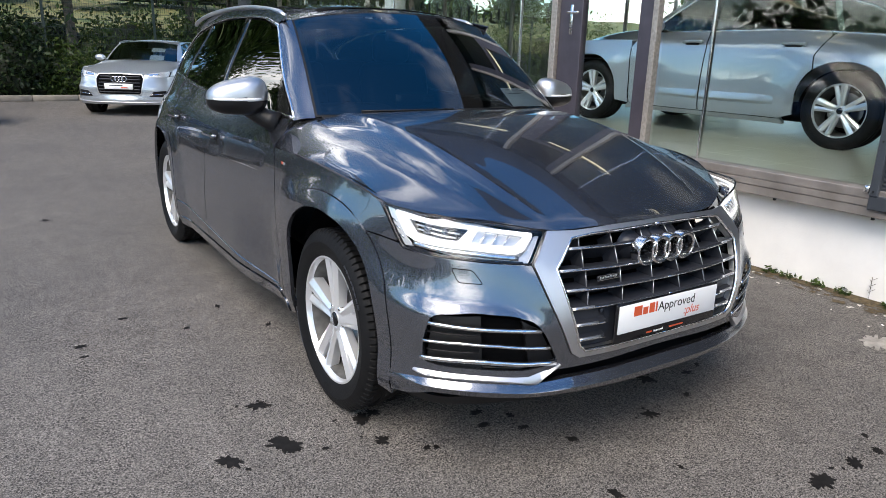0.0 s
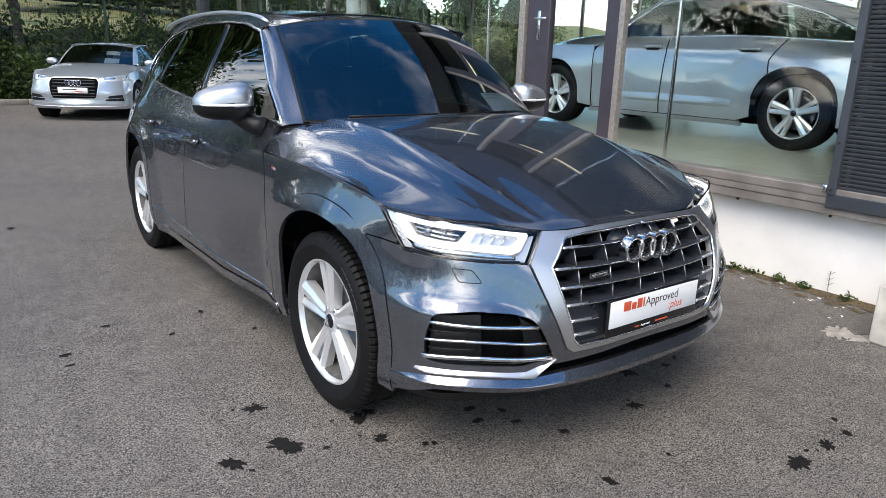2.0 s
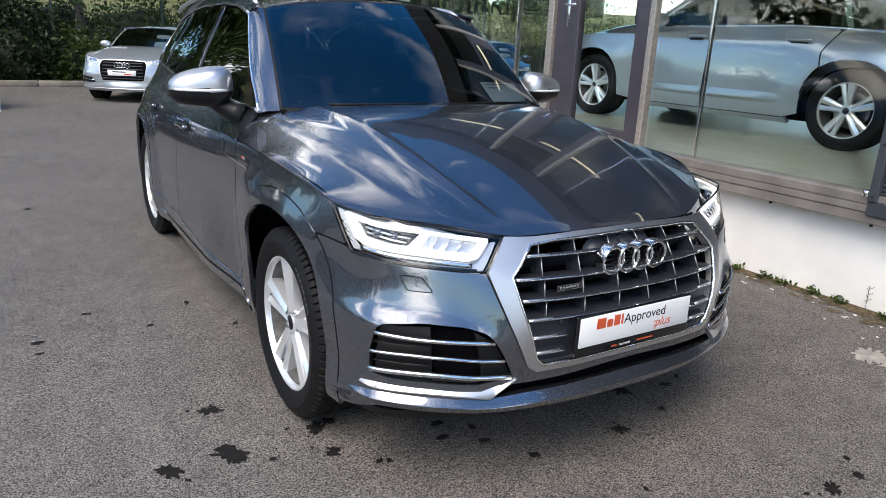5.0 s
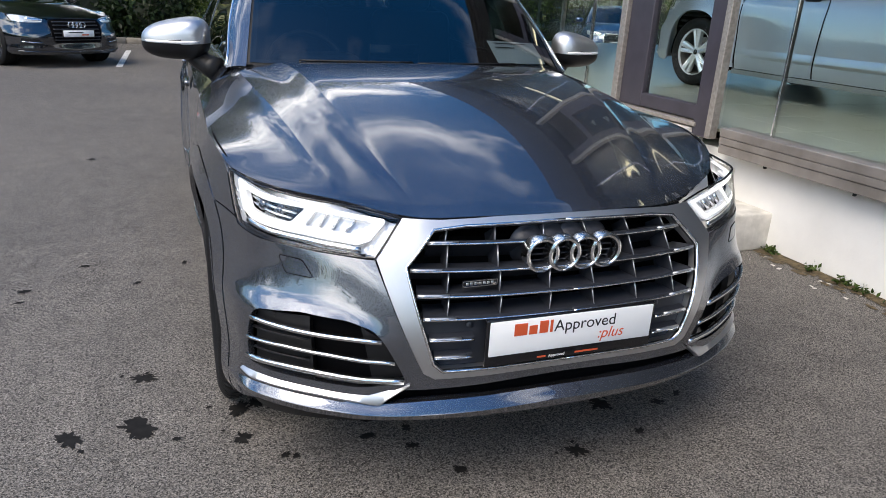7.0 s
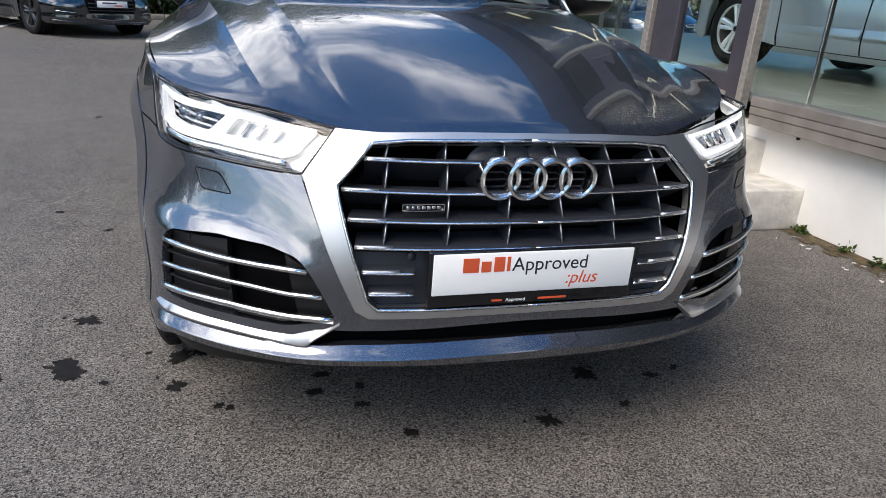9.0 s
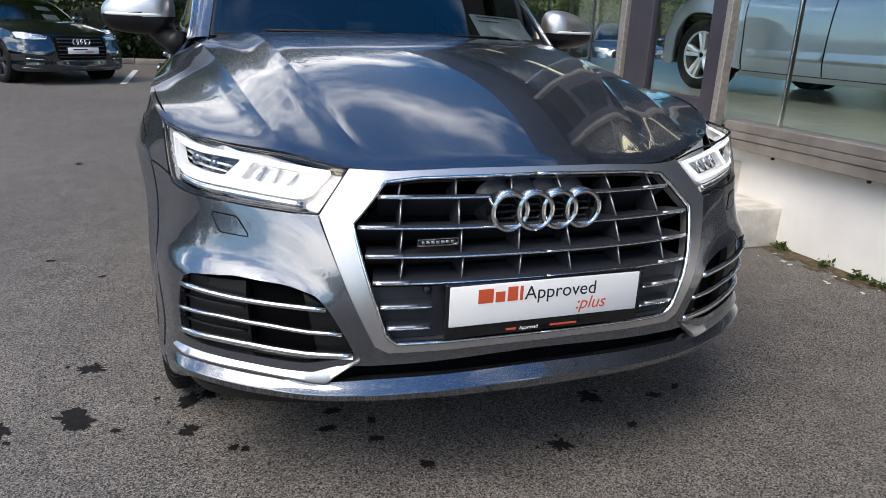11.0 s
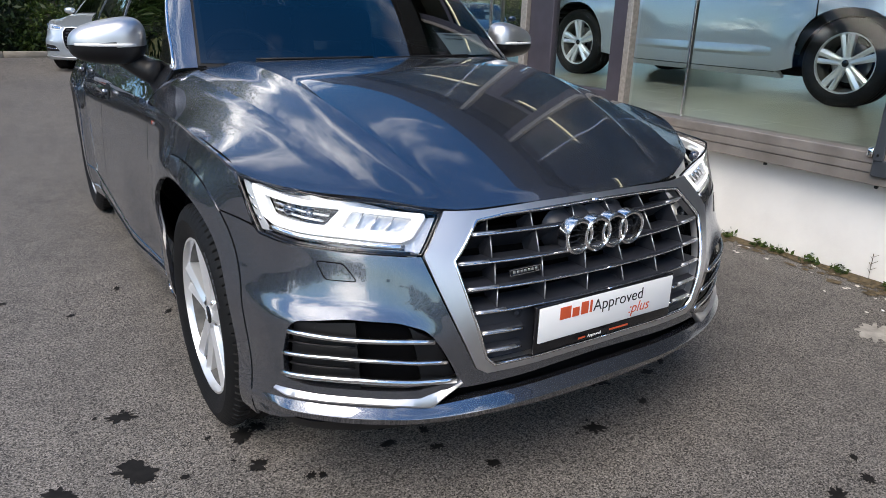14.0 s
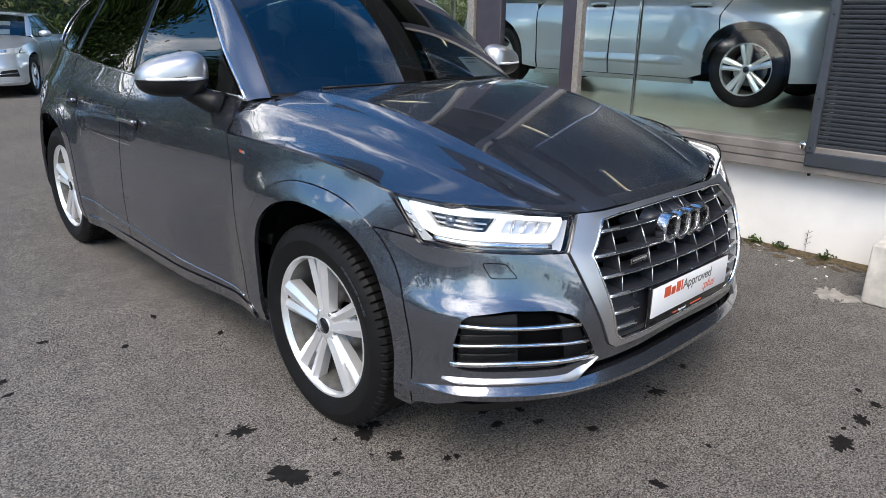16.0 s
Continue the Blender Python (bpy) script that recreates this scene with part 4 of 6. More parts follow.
    outline = [(1.555, bl(1.58) - .006)] + [(y, bl(y) - .006) for y in np.linspace(1.7, 4.1, 20)] + [(4.165, 1.25), (4.20, 1.31), (4.17, 1.36), (4.0, 1.425), (3.75, 1.484), (3.4, 1.528), (3.0, 1.553), (2.55, 1.555), (2.30, 1.542), (2.07, 1.50), (1.555, bl(1.58) - .006)]
    both("window_trim", bar(flank, outline, .008, .005, .003, .05), CHROME, car, "bright window surround")
    both("door_pillar", bar(flank, [(2.617, bl(2.6)), (2.590, 1.545)], .042, .003, -.003), GLOSSBLACK, car)
    both("rear_pillar_trim", bar(flank, [(3.555, bl(3.55)), (3.43, 1.515)], .026, .003, -.003), GLOSSBLACK, car)
    cant = [(2.08, 1.507), (2.30, 1.549), (2.55, 1.562), (3.0, 1.560), (3.4, 1.535), (3.75, 1.491), (4.0, 1.432), (4.20, 1.37), (4.25, 1.45), (3.75, 1.58), (3.0, 1.592), (2.3, 1.585), (2.02, 1.545)]
    both("cant_rail", sheet(cant, [], flank, .03, 0, .01), GREY, car)
    # front pillars
    n = 24
    vs = []
    for i in range(n + 1):
        t = -.02 + 1.02 * i / n
        a = screen([1.0], [t * .985])[0]
        b = flank([1.548 + .515 * t], [1.090 + .415 * t])[0]
        for k in range(7):
            s = k / 6
            p = a * (1 - s) + b * s + np.array((.55, -.55, .62)) * .007 * math.sin(math.pi * s)
            vs.append(p)
    both("front_pillar", (vs, grid_faces(n + 1, 7)), GREY, car)
    sail = [(1.60, bl(1.6)), (1.80, bl(1.8)), (1.80, 1.255)]
    both("mirror_sail", sheet(sail, [], flank, .03, .003, .004), GLOSSBLACK, car)
    # windscreen
    ws = [(-.985, .01), (-.5, 0), (0, 0), (.5, 0), (.985, .01), (.985, .98), (.5, .98), (0, .98), (-.5, .98), (-.985, .98)]
    mesh_from("windscreen", *sheet(ws, [], screen, .05, 0, 0), SCREEN, car, "windscreen with dark edge band")
    band = lambda s0, s1, v0, v1: sheet([(s0, v0), (s1, v0), (s1, v1), (s0, v1)], [], screen, .05, -.004, 0)
    both("screen_band", band(.955, 1.0, .0, .98), BLACK, car)
    mesh_from("screen_band", *band(-.96, .96, -.01, .035), BLACK, car)
    mesh_from("screen_band", *band(-.96, .96, .945, 1.0), BLACK, car)
    mesh_from("mirror_shroud", *band(-.11, .11, .80, .95), BLACK, car)
    cowl = [(s, float(HR_Y(abs(s) * .74)) - .005) for s in np.linspace(-.9, .9, 15)]
    vs = []
    for s, y in cowl:
        p = screen([s * .98], [.0])[0]
        vs += [(s * .80, y - .01, p[2] - .012), (s * .75, (y + p[1]) / 2, p[2] - .03), (p[0], p[1] + .01, p[2] - .002)]
    mesh_from("scuttle", vs, grid_faces(15, 3), BLACK, car)
    for s0, s1, v0, v1 in ((.62, -.05, .028, .018), (-.08, -.72, .024, .022)):
        q, nn = on(screen, [(s0 + (s1 - s0) * t, v0 + (v1 - v0) * t) for t in np.linspace(0, 1, 8)], .008)
        mesh_from("wiper", *tube(q, .005, 8), BLACK, car)
    # roof, rails
    rf = [(s * .60, 1.955 + .09 * abs(s) ** 2.2) for s in np.linspace(-1, 1, 15)] + [(.61, 2.5), (.60, 3.2), (.56, 3.9), (.50, 4.3), (-.50, 4.3), (-.56, 3.9), (-.60, 3.2), (-.61, 2.5)]
    mesh_from("roof", *sheet(rf, [], roof, .05, 0, .02), GREY, car)
    mesh_from("roof_dark_panel", *sheet([(-.42, 2.08), (.42, 2.08), (.42, 3.1), (-.42, 3.1)], [], roof, .05, .004, .003), GLOSSBLACK, car, "dark glass roof panel")
    pts = [(.585, 2.14 + (3.95 - 2.14) * t, float(roof_z(2.14 + 1.81 * t)) - .070 + .036 * math.sin(math.pi * min(1, max(0, t))) ** .35) for t in np.linspace(0, 1, 28)]
    both("roof_rail", tube(pts, .013, 10), SATIN, car, "satin aluminium roof rail")
    # door mirrors
    for m in (1, -1):
        mi = new("door_mirror")
        mi.parent = car
        bm = bmesh.new()
        bmesh.ops.create_uvsphere(bm, u_segments=36, v_segments=24, radius=1)
        for v in bm.verts:
            x, y, z = v.co
            x = math.copysign(abs(x) ** .7, x)
            z = math.copysign(abs(z) ** .72, z)
            taper = 1 - .34 * (x + 1) / 2
            v.co = (x * .119, (abs(y) ** .8 * (-1 if y < 0 else .55)) * .085, z * .086 * taper + .010 * (1 - x))
            if z < -.25:
                v.co.z = max(v.co.z, -.085)
        for nm_, keep, mt, lab in (("mirror_cap", lambda z: z > .004, SATIN, "satin aluminium mirror cap"), ("mirror_base", lambda z: z <= .004, BLACK, "")):
            b2 = bm.copy()
            bmesh.ops.delete(b2, geom=[f for f in b2.faces if not keep(f.calc_center_median().z)], context="FACES")
            ob = part(nm_, b2, mt, mi, lab)
            ob.matrix_local = Matrix.Diagonal((m, 1, 1, 1))
        bm.free()
        vs, fs = bar(lambda a, b: np.stack([np.asarray(a), -.0845 * np.sqrt(np.clip(1 - (np.abs(a) / .115) ** 3, 0, 1)), np.asarray(b)], -1), [(-.09, .004), (0, .003), (.10, .004)], .005, .004, .001, .02)
        ob = mesh_from("turn_signal", vs, fs, WHITE, mi)
        ob.matrix_local = Matrix.Diagonal((m, 1, 1, 1))
        part("mirror_glass", box_bm(.17, .004, .10, (0, .046, .0), .002, 1), MIRROR, mi)
        mi.matrix_local = pose(m * .958, 1.795, 1.160, 0, 0, m * 14) @ Matrix.Scale(1.16, 4)
        vs, fs = tube([(.80, 1.70, 1.055), (.83, 1.73, 1.065), (.87, 1.77, 1.09), (.91, 1.80, 1.12)], [.052, .046, .042, .040], 12)
        ob = mesh_from("mirror_arm", vs if m > 0 else flip(vs), fs if m > 0 else [tuple(reversed(f)) for f in fs], BLACK, car)
    # red and white tab badge on the wing
    both("wing_badge", sheet([(1.350, .916), (1.364, .917), (1.369, .926), (1.355, .925)], [], flank, .02, .003, .002), SATIN, car)
    both("wing_badge", sheet([(1.366, .917), (1.382, .918), (1.387, .927), (1.371, .926)], [], flank, .02, .003, .002), REDTXT, car)
    # cabin
    part("dashboard", box_bm(1.36, .52, .16, (0, 1.66, .985), .06, 4), FABRIC, car)
    part("instrument_hood", box_bm(.38, .22, .09, (-.37, 1.80, 1.085), .04, 4), FABRIC, car)
    part("centre_display", box_bm(.24, .015, .11, (0, 1.80, 1.12), .006, 2), GLOSSBLACK, car)
    vs, fs = tube([(.185 * math.cos(a), .185 * math.sin(a), 0) for a in np.linspace(0, 2 * math.pi, 40, endpoint=False)], .016, 10, True)
    st = mesh_from("steering_wheel", vs, fs, FABRIC, car)
    st.matrix_local = pose(-.37, 2.02, 1.03, 65, 0, 0)
    part("wheel_hub", box_bm(.16, .12, .05, (0, 0, -.01), .03, 3), FABRIC, st)
    part("wheel_spoke", box_bm(.34, .035, .02, (0, 0, 0), .008, 2), FABRIC, st)
    for x in (-.37, .37):
        part("seat_cushion", box_bm(.50, .52, .16, (x, 2.35, .68), .06, 3), FABRIC, car)
        part("seat_back", box_bm(.48, .14, .64, (x, 2.66, 1.00), .06, 3, Matrix.Rotation(radians(-14), 4, "X")), FABRIC, car)
        part("headrest", box_bm(.26, .10, .18, (x, 2.76, 1.40), .045, 3), FABRIC, car)
    part("rear_bench", box_bm(1.25, .16, .62, (0, 3.55, 1.0), .06, 3, Matrix.Rotation(radians(-18), 4, "X")), FABRIC, car)
    part("cabin_floor", box_bm(1.6, 3.0, .05, (0, 2.9, .55), .01, 1), FABRIC, car)
    part("rear_wall", box_bm(1.0, .04, .6, (0, 4.1, .85), .01, 1), FABRIC, car)
    part("headlining", box_bm(1.0, 2.0, .02, (0, 3.05, 1.545), .005, 1), FABRIC, car)
    part("interior_mirror", box_bm(.22, .03, .06, (0, 1.93, 1.47), .015, 2), BLACK, car)
    mesh_from("price_card", *sheet([(.52, .05), (.92, .05), (.90, .21), (.50, .21)], [], screen, .03, -.008, .002), WHITE, car, "white paper card behind the windscreen")
    for k in range(2):
        z = .192 - .030 * k
        mesh_from("print_bar", *sheet([(.54, z - .004), (.82 - .12 * k, z - .004), (.82 - .12 * k, z + .002), (.54, z + .002)], [], screen, .03, -.005, 0), SLATE, car)
    close_back(car, GREY)
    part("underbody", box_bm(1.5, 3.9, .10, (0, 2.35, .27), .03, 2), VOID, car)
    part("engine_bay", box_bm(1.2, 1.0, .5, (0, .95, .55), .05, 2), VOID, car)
    for c in (AXF, AXR):
        for m in (1, -1):
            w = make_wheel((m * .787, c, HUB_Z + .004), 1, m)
            mw = w.matrix_world.copy()
            w.parent = car
            w.matrix_local = mw
    return car


suv = make_suv()


# ---- the yard ----
def asphalt():
    m = material("asphalt", (0.16, 0.152, 0.145), 0.85)
    nt = m.node_tree
    p = nt.nodes["Principled BSDF"]
    co = nt.nodes.new("ShaderNodeTexCoord")
    def noise_node(scale, detail):
        n = nt.nodes.new("ShaderNodeTexNoise")
        n.inputs["Scale"].default_value, n.inputs["Detail"].default_value = scale, detail
        nt.links.new(co.outputs["Object"], n.inputs["Vector"])
        return n
    big, mid = noise_node(.5, 5), noise_node(6, 6)
    v = nt.nodes.new("ShaderNodeTexVoronoi")
    v.inputs["Scale"].default_value = 250
    nt.links.new(co.outputs["Object"], v.inputs["Vector"])
    def ramp(src, a, b, c1, c2):
        r = nt.nodes.new("ShaderNodeValToRGB")
        r.color_ramp.elements[0].position, r.color_ramp.elements[1].position = a, b
        r.color_ramp.elements[0].color, r.color_ramp.elements[1].color = (*c1, 1), (*c2, 1)
        nt.links.new(src, r.inputs["Fac"])
        return r.outputs["Color"]
    sep = nt.nodes.new("ShaderNodeSeparateColor")
    nt.links.new(v.outputs["Color"], sep.inputs["Color"])
    stones = ramp(sep.outputs["Red"], 0.05, 0.95, (.014, .013, .012), (.24, .222, .203))
    base = ramp(big.outputs["Fac"], .3, .7, (.82, .82, .83), (1.12, 1.10, 1.08))
    fine = ramp(mid.outputs["Fac"], .3, .7, (.84, .84, .84), (1.1, 1.1, 1.1))
    grit = ramp(noise_node(150, 3).outputs["Fac"], .36, .64, (.60, .60, .60), (1.34, 1.34, 1.34))
    def mul(a, b):
        x = nt.nodes.new("ShaderNodeMix")
        x.data_type, x.blend_type = "RGBA", "MULTIPLY"
        x.inputs["Factor"].default_value = 1
        nt.links.new(a, x.inputs["A"])
        nt.links.new(b, x.inputs["B"])
        return x.outputs["Result"]
    nt.links.new(mul(mul(mul(stones, base), fine), grit), p.inputs["Base Color"])
    b = nt.nodes.new("ShaderNodeBump")
    b.inputs["Strength"].default_value, b.inputs["Distance"].default_value = .5, .003
    nt.links.new(v.outputs["Distance"], b.inputs["Height"])
    nt.links.new(b.outputs["Normal"], p.inputs["Normal"])
    return m


ASPHALT = asphalt()
CONCRETE = material("concrete", (0.58, 0.55, 0.50), 0.85, vary=0.18, scale=9, bump=0.5, bump_scale=45)
CRUST = material("grey_cement_crust", (0.30, 0.28, 0.25), 0.9, vary=0.25, scale=14, bump=0.5, bump_scale=60)
RENDER_W = material("white_render", (0.80, 0.79, 0.77), 0.8, vary=0.05, scale=3, bump=0.12, bump_scale=70)
FRAME = material("grey_aluminium_frame", (0.30, 0.27, 0.25), 0.42, 0.5, vary=0.18, scale=5, bump=0.05, bump_scale=200)
WORN = material("worn_aluminium", (0.36, 0.33, 0.30), 0.5, 0.6, vary=0.16, scale=40, bump=0.2, bump_scale=90)
ANTHRA = material("anthracite_steel", (0.055, 0.063, 0.075), 0.38, 0.3, vary=0.08)
CLAD = material("black_fascia_cladding", (0.010, 0.0105, 0.012), 0.7, spec=0.2, vary=0.1)
PLUMDOOR = material("dark_door_frame", (0.055, 0.05, 0.065), 0.4, 0.2, vary=0.1)
TILE = material("showroom_tile", (0.34, 0.35, 0.29), 0.28, vary=0.08, scale=2)
CEIL = material("white_ceiling", (0.8, 0.8, 0.78), 0.8, vary=0.03)
DIM = material("dark_ceiling_panel", (0.09, 0.09, 0.09), 0.8, vary=0.08)
PANE = glass("showroom_glass", (0.94, 0.97, 0.96), 0, 1.0)
PAPER = material("white_paper", (0.85, 0.85, 0.84), 0.6)
LINEWHITE = material("road_line_white", (0.62, 0.61, 0.58), 0.8, vary=0.25, scale=12)
WETDARK = material("dark_oil_spot", (0.010, 0.009, 0.0085), 0.7, spec=0.2, vary=0.4, scale=30)
MOSS = material("moss_and_grit", (0.085, 0.062, 0.032), 0.95, vary=0.5, scale=30, bump=0.6, bump_scale=80)
FENCE = material("green_fence_steel", (0.015, 0.03, 0.025), 0.5)
BARK = material("tree_bark", (0.12, 0.10, 0.08), 0.9, vary=0.3, scale=12, bump=0.5, bump_scale=30)
GRASS = material("grass_bank", (0.055, 0.085, 0.018), 0.9, scale=1.2, colour2=(0.17, 0.15, 0.05), bump=0.6, bump_scale=25)
KERB = material("weathered_kerb", (0.20, 0.18, 0.15), 0.9, vary=0.15, scale=5, bump=0.5, bump_scale=45)
# near-black green for the bush cores, the shade among leaves as a colour
SHADE = material("foliage_shade_core", (0.005, 0.010, 0.003), 0.9, vary=0.4, scale=9)
SOIL = material("soil", (0.06, 0.045, 0.03), 0.95, vary=0.4, scale=6, bump=0.4, bump_scale=20)


def leaf_mat(name, a, b):
    """Leaves of mixed greens, each its own shade, with light coming through."""
    m = material(name, a, 0.45, spec=0.25)
    nt = m.node_tree
    p = nt.nodes["Principled BSDF"]
    g = nt.nodes.new("ShaderNodeNewGeometry")
    r = nt.nodes.new("ShaderNodeValToRGB")
    r.color_ramp.elements[0].color, r.color_ramp.elements[1].color = (*a, 1), (*b, 1)
    nt.links.new(g.outputs["Random Per Island"], r.inputs["Fac"])
    nt.links.new(r.outputs["Color"], p.inputs["Base Color"])
    out = nt.nodes["Material Output"]
    tr = nt.nodes.new("ShaderNodeBsdfTranslucent")
    nt.links.new(r.outputs["Color"], tr.inputs["Color"])
    mx = nt.nodes.new("ShaderNodeMixShader")
    mx.inputs["Fac"].default_value = .2
    nt.links.new(p.outputs["BSDF"], mx.inputs[1])
    nt.links.new(tr.outputs["BSDF"], mx.inputs[2])
    nt.links.new(mx.outputs["Shader"], out.inputs["Surface"])
    return m


LEAF_DARK = leaf_mat("laurel_leaf", (0.003, 0.008, 0.003), (0.022, 0.042, 0.012))
LEAF_MID = leaf_mat("hedge_leaf", (0.012, 0.028, 0.006), (0.065, 0.10, 0.02))
LEAF_TREE = leaf_mat("tree_leaf", (0.02, 0.045, 0.010), (0.08, 0.13, 0.03))

rng = np.random.default_rng(4)


def leaf_cloud(name, centres, size, mat, parent=None):
    """Small folded leaves at points, facing every way."""
    n = len(centres)
    c = np.asarray(centres)
    a = rng.normal(size=(n, 3))
    a /= np.linalg.norm(a, axis=1)[:, None]
    b = np.cross(a, rng.normal(size=(n, 3)))
    b /= np.linalg.norm(b, axis=1)[:, None]
    up = np.cross(a, b)
    s = size * rng.uniform(.6, 1.3, (n, 1))
    v = np.stack([c - a * s, c + b * s * .45 - up * s * .12, c + a * s, c - b * s * .45 - up * s * .12], 1).reshape(-1, 3)
    f = np.arange(n * 4).reshape(-1, 4)
    me = bpy.data.meshes.new(name)
    me.vertices.add(len(v))
    me.vertices.foreach_set("co", v.ravel())
    tri = np.concatenate([f[:, [0, 1, 2]], f[:, [0, 2, 3]]], 1).reshape(-1, 3)
    me.loops.add(tri.size)
    me.loops.foreach_set("vertex_index", tri.ravel())
    me.polygons.add(len(tri))
    me.polygons.foreach_set("loop_start", np.arange(0, tri.size, 3))
    me.update(calc_edges=True)
    me.materials.append(mat)
    ob = new(name, me)
    if parent:
        ob.parent = parent
    return ob


ground = mesh_from("ground", [(-300, -300, 0), (300, -300, 0), (300, 400, 0), (-300, 400, 0)], [(0, 1, 2, 3)], ASPHALT)
tagged(ground, "worn grey tarmac yard with dark spots", "ground", kind="structure")


def blot(x, y, rx, ry, turn, seed, mat, name="oil_spot", z=.0025, n=40, rough=.45):
    """A ragged flat spot on the tarmac."""
    r = np.random.default_rng(seed)
    ph = r.uniform(0, 6.28, 6)
    am = r.uniform(.3, 1, 6)
    vs = [(0, 0, 0)]
    for i in range(n):
        a = 2 * math.pi * i / n
        k = 1 + rough * sum(am[j] * math.sin((j * 2 + 2) * a + ph[j]) for j in range(6)) / 3 + .12 * r.normal()
        k = max(k, .25)
        px, py = rx * k * math.cos(a), ry * k * math.sin(a)
        c, s = math.cos(turn), math.sin(turn)
        vs.append((px * c - py * s, px * s + py * c, 0))
    fs = [(0, 1 + i, 1 + (i + 1) % n) for i in range(n)]
    ob = mesh_from(name, vs, fs, mat, ground, "", False)
    ob.location = (x, y, z + .0001 * (seed % 9))
    return ob


spots = [(.354, -.446, .045), (.574, -.442, .032), (.735, -.444, .022), (.805, -.361, .014), (-.011, -.137, .012), (-.329, -.129, .023), (-.221, .199, .020), (.188, .181, .031), (-.328, .359, .018),
         (-.424, .545, .023), (-.731, .425, .014), (-.70, .41, .012), (-.851, .551, .027), (-.848, .729, .036), (-.79, .75, .026), (-1.172, .70, .055), (-1.38, .695, .039), (-1.165, 1.028, .036), (-1.708, 1.982, .023),
         (-1.708, 1.853, .015), (-1.223, 1.978, .017), (-.844, 1.832, .017), (-1.001, 2.215, .018), (-1.663, 4.732, .034), (.421, .409, .037), (.644, .363, .022), (-1.479, 2.264, .020), (-.456, .45, .021),
         (.464, .219, .018), (.755, .394, .016), (-.378, .65, .015), (-.319, .46, .017)]
spots = [(x, y, a * 1.2, a * .8) for x, y, a in spots]
for i, (x, y, a, b) in enumerate(spots):
    blot(x, y, a, b, .35 * i, i + 3, WETDARK)
    for k in range(2 if a > .03 else 0):
        blot(x + rng.normal() * a * 1.2, y + rng.normal() * a * .8, a * .22, b * .25, i, i + 70 + k, WETDARK, n=14)
# white parking line by the far cars
part("road_line", box_bm(.10, 3.2, .004, (-1.86, 13.3, .002), 0, 1), LINEWHITE, ground, "", False)
part("road_line", box_bm(.10, 3.2, .004, (-4.35, 13.3, .002), 0, 1), LINEWHITE, ground, "", False)
# pale grit strewn along the wall, cement crust by the block
rr = np.random.default_rng(11)
for i in range(60):
    x, y = 2.45 - abs(rr.normal()) * .22, rr.uniform(-.2, 3.0)
    s = rr.uniform(.006, .02)
    blot(x, y, s, s * .6, rr.uniform(0, 3), 200 + i, PAPER if i % 7 == 0 else CONCRETE, "grit", .003, 9, .3)
blot(1.83, .10, .10, .07, .3, 301, CRUST, "cement_crust", .003, 40, .4)
blot(1.86, -.02, .06, .09, .9, 302, CRUST, "cement_crust", .0034, 30, .4)

# ---- showroom building ----
FX, SLOPE = 2.373, radians(1.55)
front = tagged(new("wall_showroom"), "glazed showroom front on a white rendered plinth", "wall", kind="structure")
front.matrix_world = pose(FX, 0, 0, 0, 0, math.degrees(SLOPE))
FLOOR = .65
Y0, Y1, TOP = -9.0, 11.6, 4.4
part("plinth", box_bm(.26, Y1 - Y0, .535, (.25, (Y0 + Y1) / 2, .2675)), RENDER_W, front, "", False)
# sill in three steps between the post and the shutter
part("sill_top", box_bm(.16, 7.0, .055, (.07, -1.38, .668), .004, 1), FRAME, front, "", False)
part("sill_mid", box_bm(.15, 7.0, .045, (.068, -1.38, .616), .004, 1), FRAME, front, "", False)
part("sill_low", box_bm(.17, 7.0, .060, (.085, -1.38, .562), .004, 1), FRAME, front, "", False)
for y in (.495, 1.113, 1.731, -.12, -.74):
    part("weep_nub", box_bm(.02, .016, .018, (.02, y, .524), .003, 1), BLACK, front, "", False)
# posts and door
part("door_post", box_bm(.055, .125, TOP - .6, (.032, 2.333, .6 + (TOP - .6) / 2), .004, 1), PLUMDOOR, front, "", False)
part("post_edge", box_bm(.065, .05, TOP - .6, (.032, 2.245, .6 + (TOP - .6) / 2), .004, 1), WORN, front, "", False)
part("door_jamb", box_bm(.075, .07, TOP - .6, (.037, 3.338, .6 + (TOP - .6) / 2), .004, 1), WORN, front, "", False)
door = tagged(new("door_1"), "dark framed glass showroom door, closed", "door", kind="structure")
door.matrix_world = front.matrix_world
part("door_stile", box_bm(.07, .27, 2.2, (.07, 3.166, 1.79), .006, 1), PLUMDOOR, door, "", False)
part("door_rail", box_bm(.07, .63, .10, (.07, 2.714, .745), .006, 1), PLUMDOOR, door, "", False)
part("door_rail", box_bm(.07, .63, .10, (.07, 2.714, 2.84), .006, 1), PLUMDOOR, door, "", False)
part("door_pane", box_bm(.012, .63, 2.0, (.075, 2.714, 1.80)), PANE, door, "", False)
h = new("door_handle")
h.parent = door
h["label"] = "steel lever handle on a back plate"
part("back_plate", box_bm(.012, .035, .24, (.028, 3.15, 1.68), .005, 2), CHROME, h)
part("lever", box_bm(.018, .13, .018, (-.01, 3.10, 1.735), .006, 2), CHROME, h)
part("lever_neck", box_bm(.05, .018, .018, (.012, 3.155, 1.735), .006, 2), CHROME, h)
part("threshold", box_bm(.22, .95, .03, (.10, 2.84, .672), .004, 1), WORN, front, "", False)
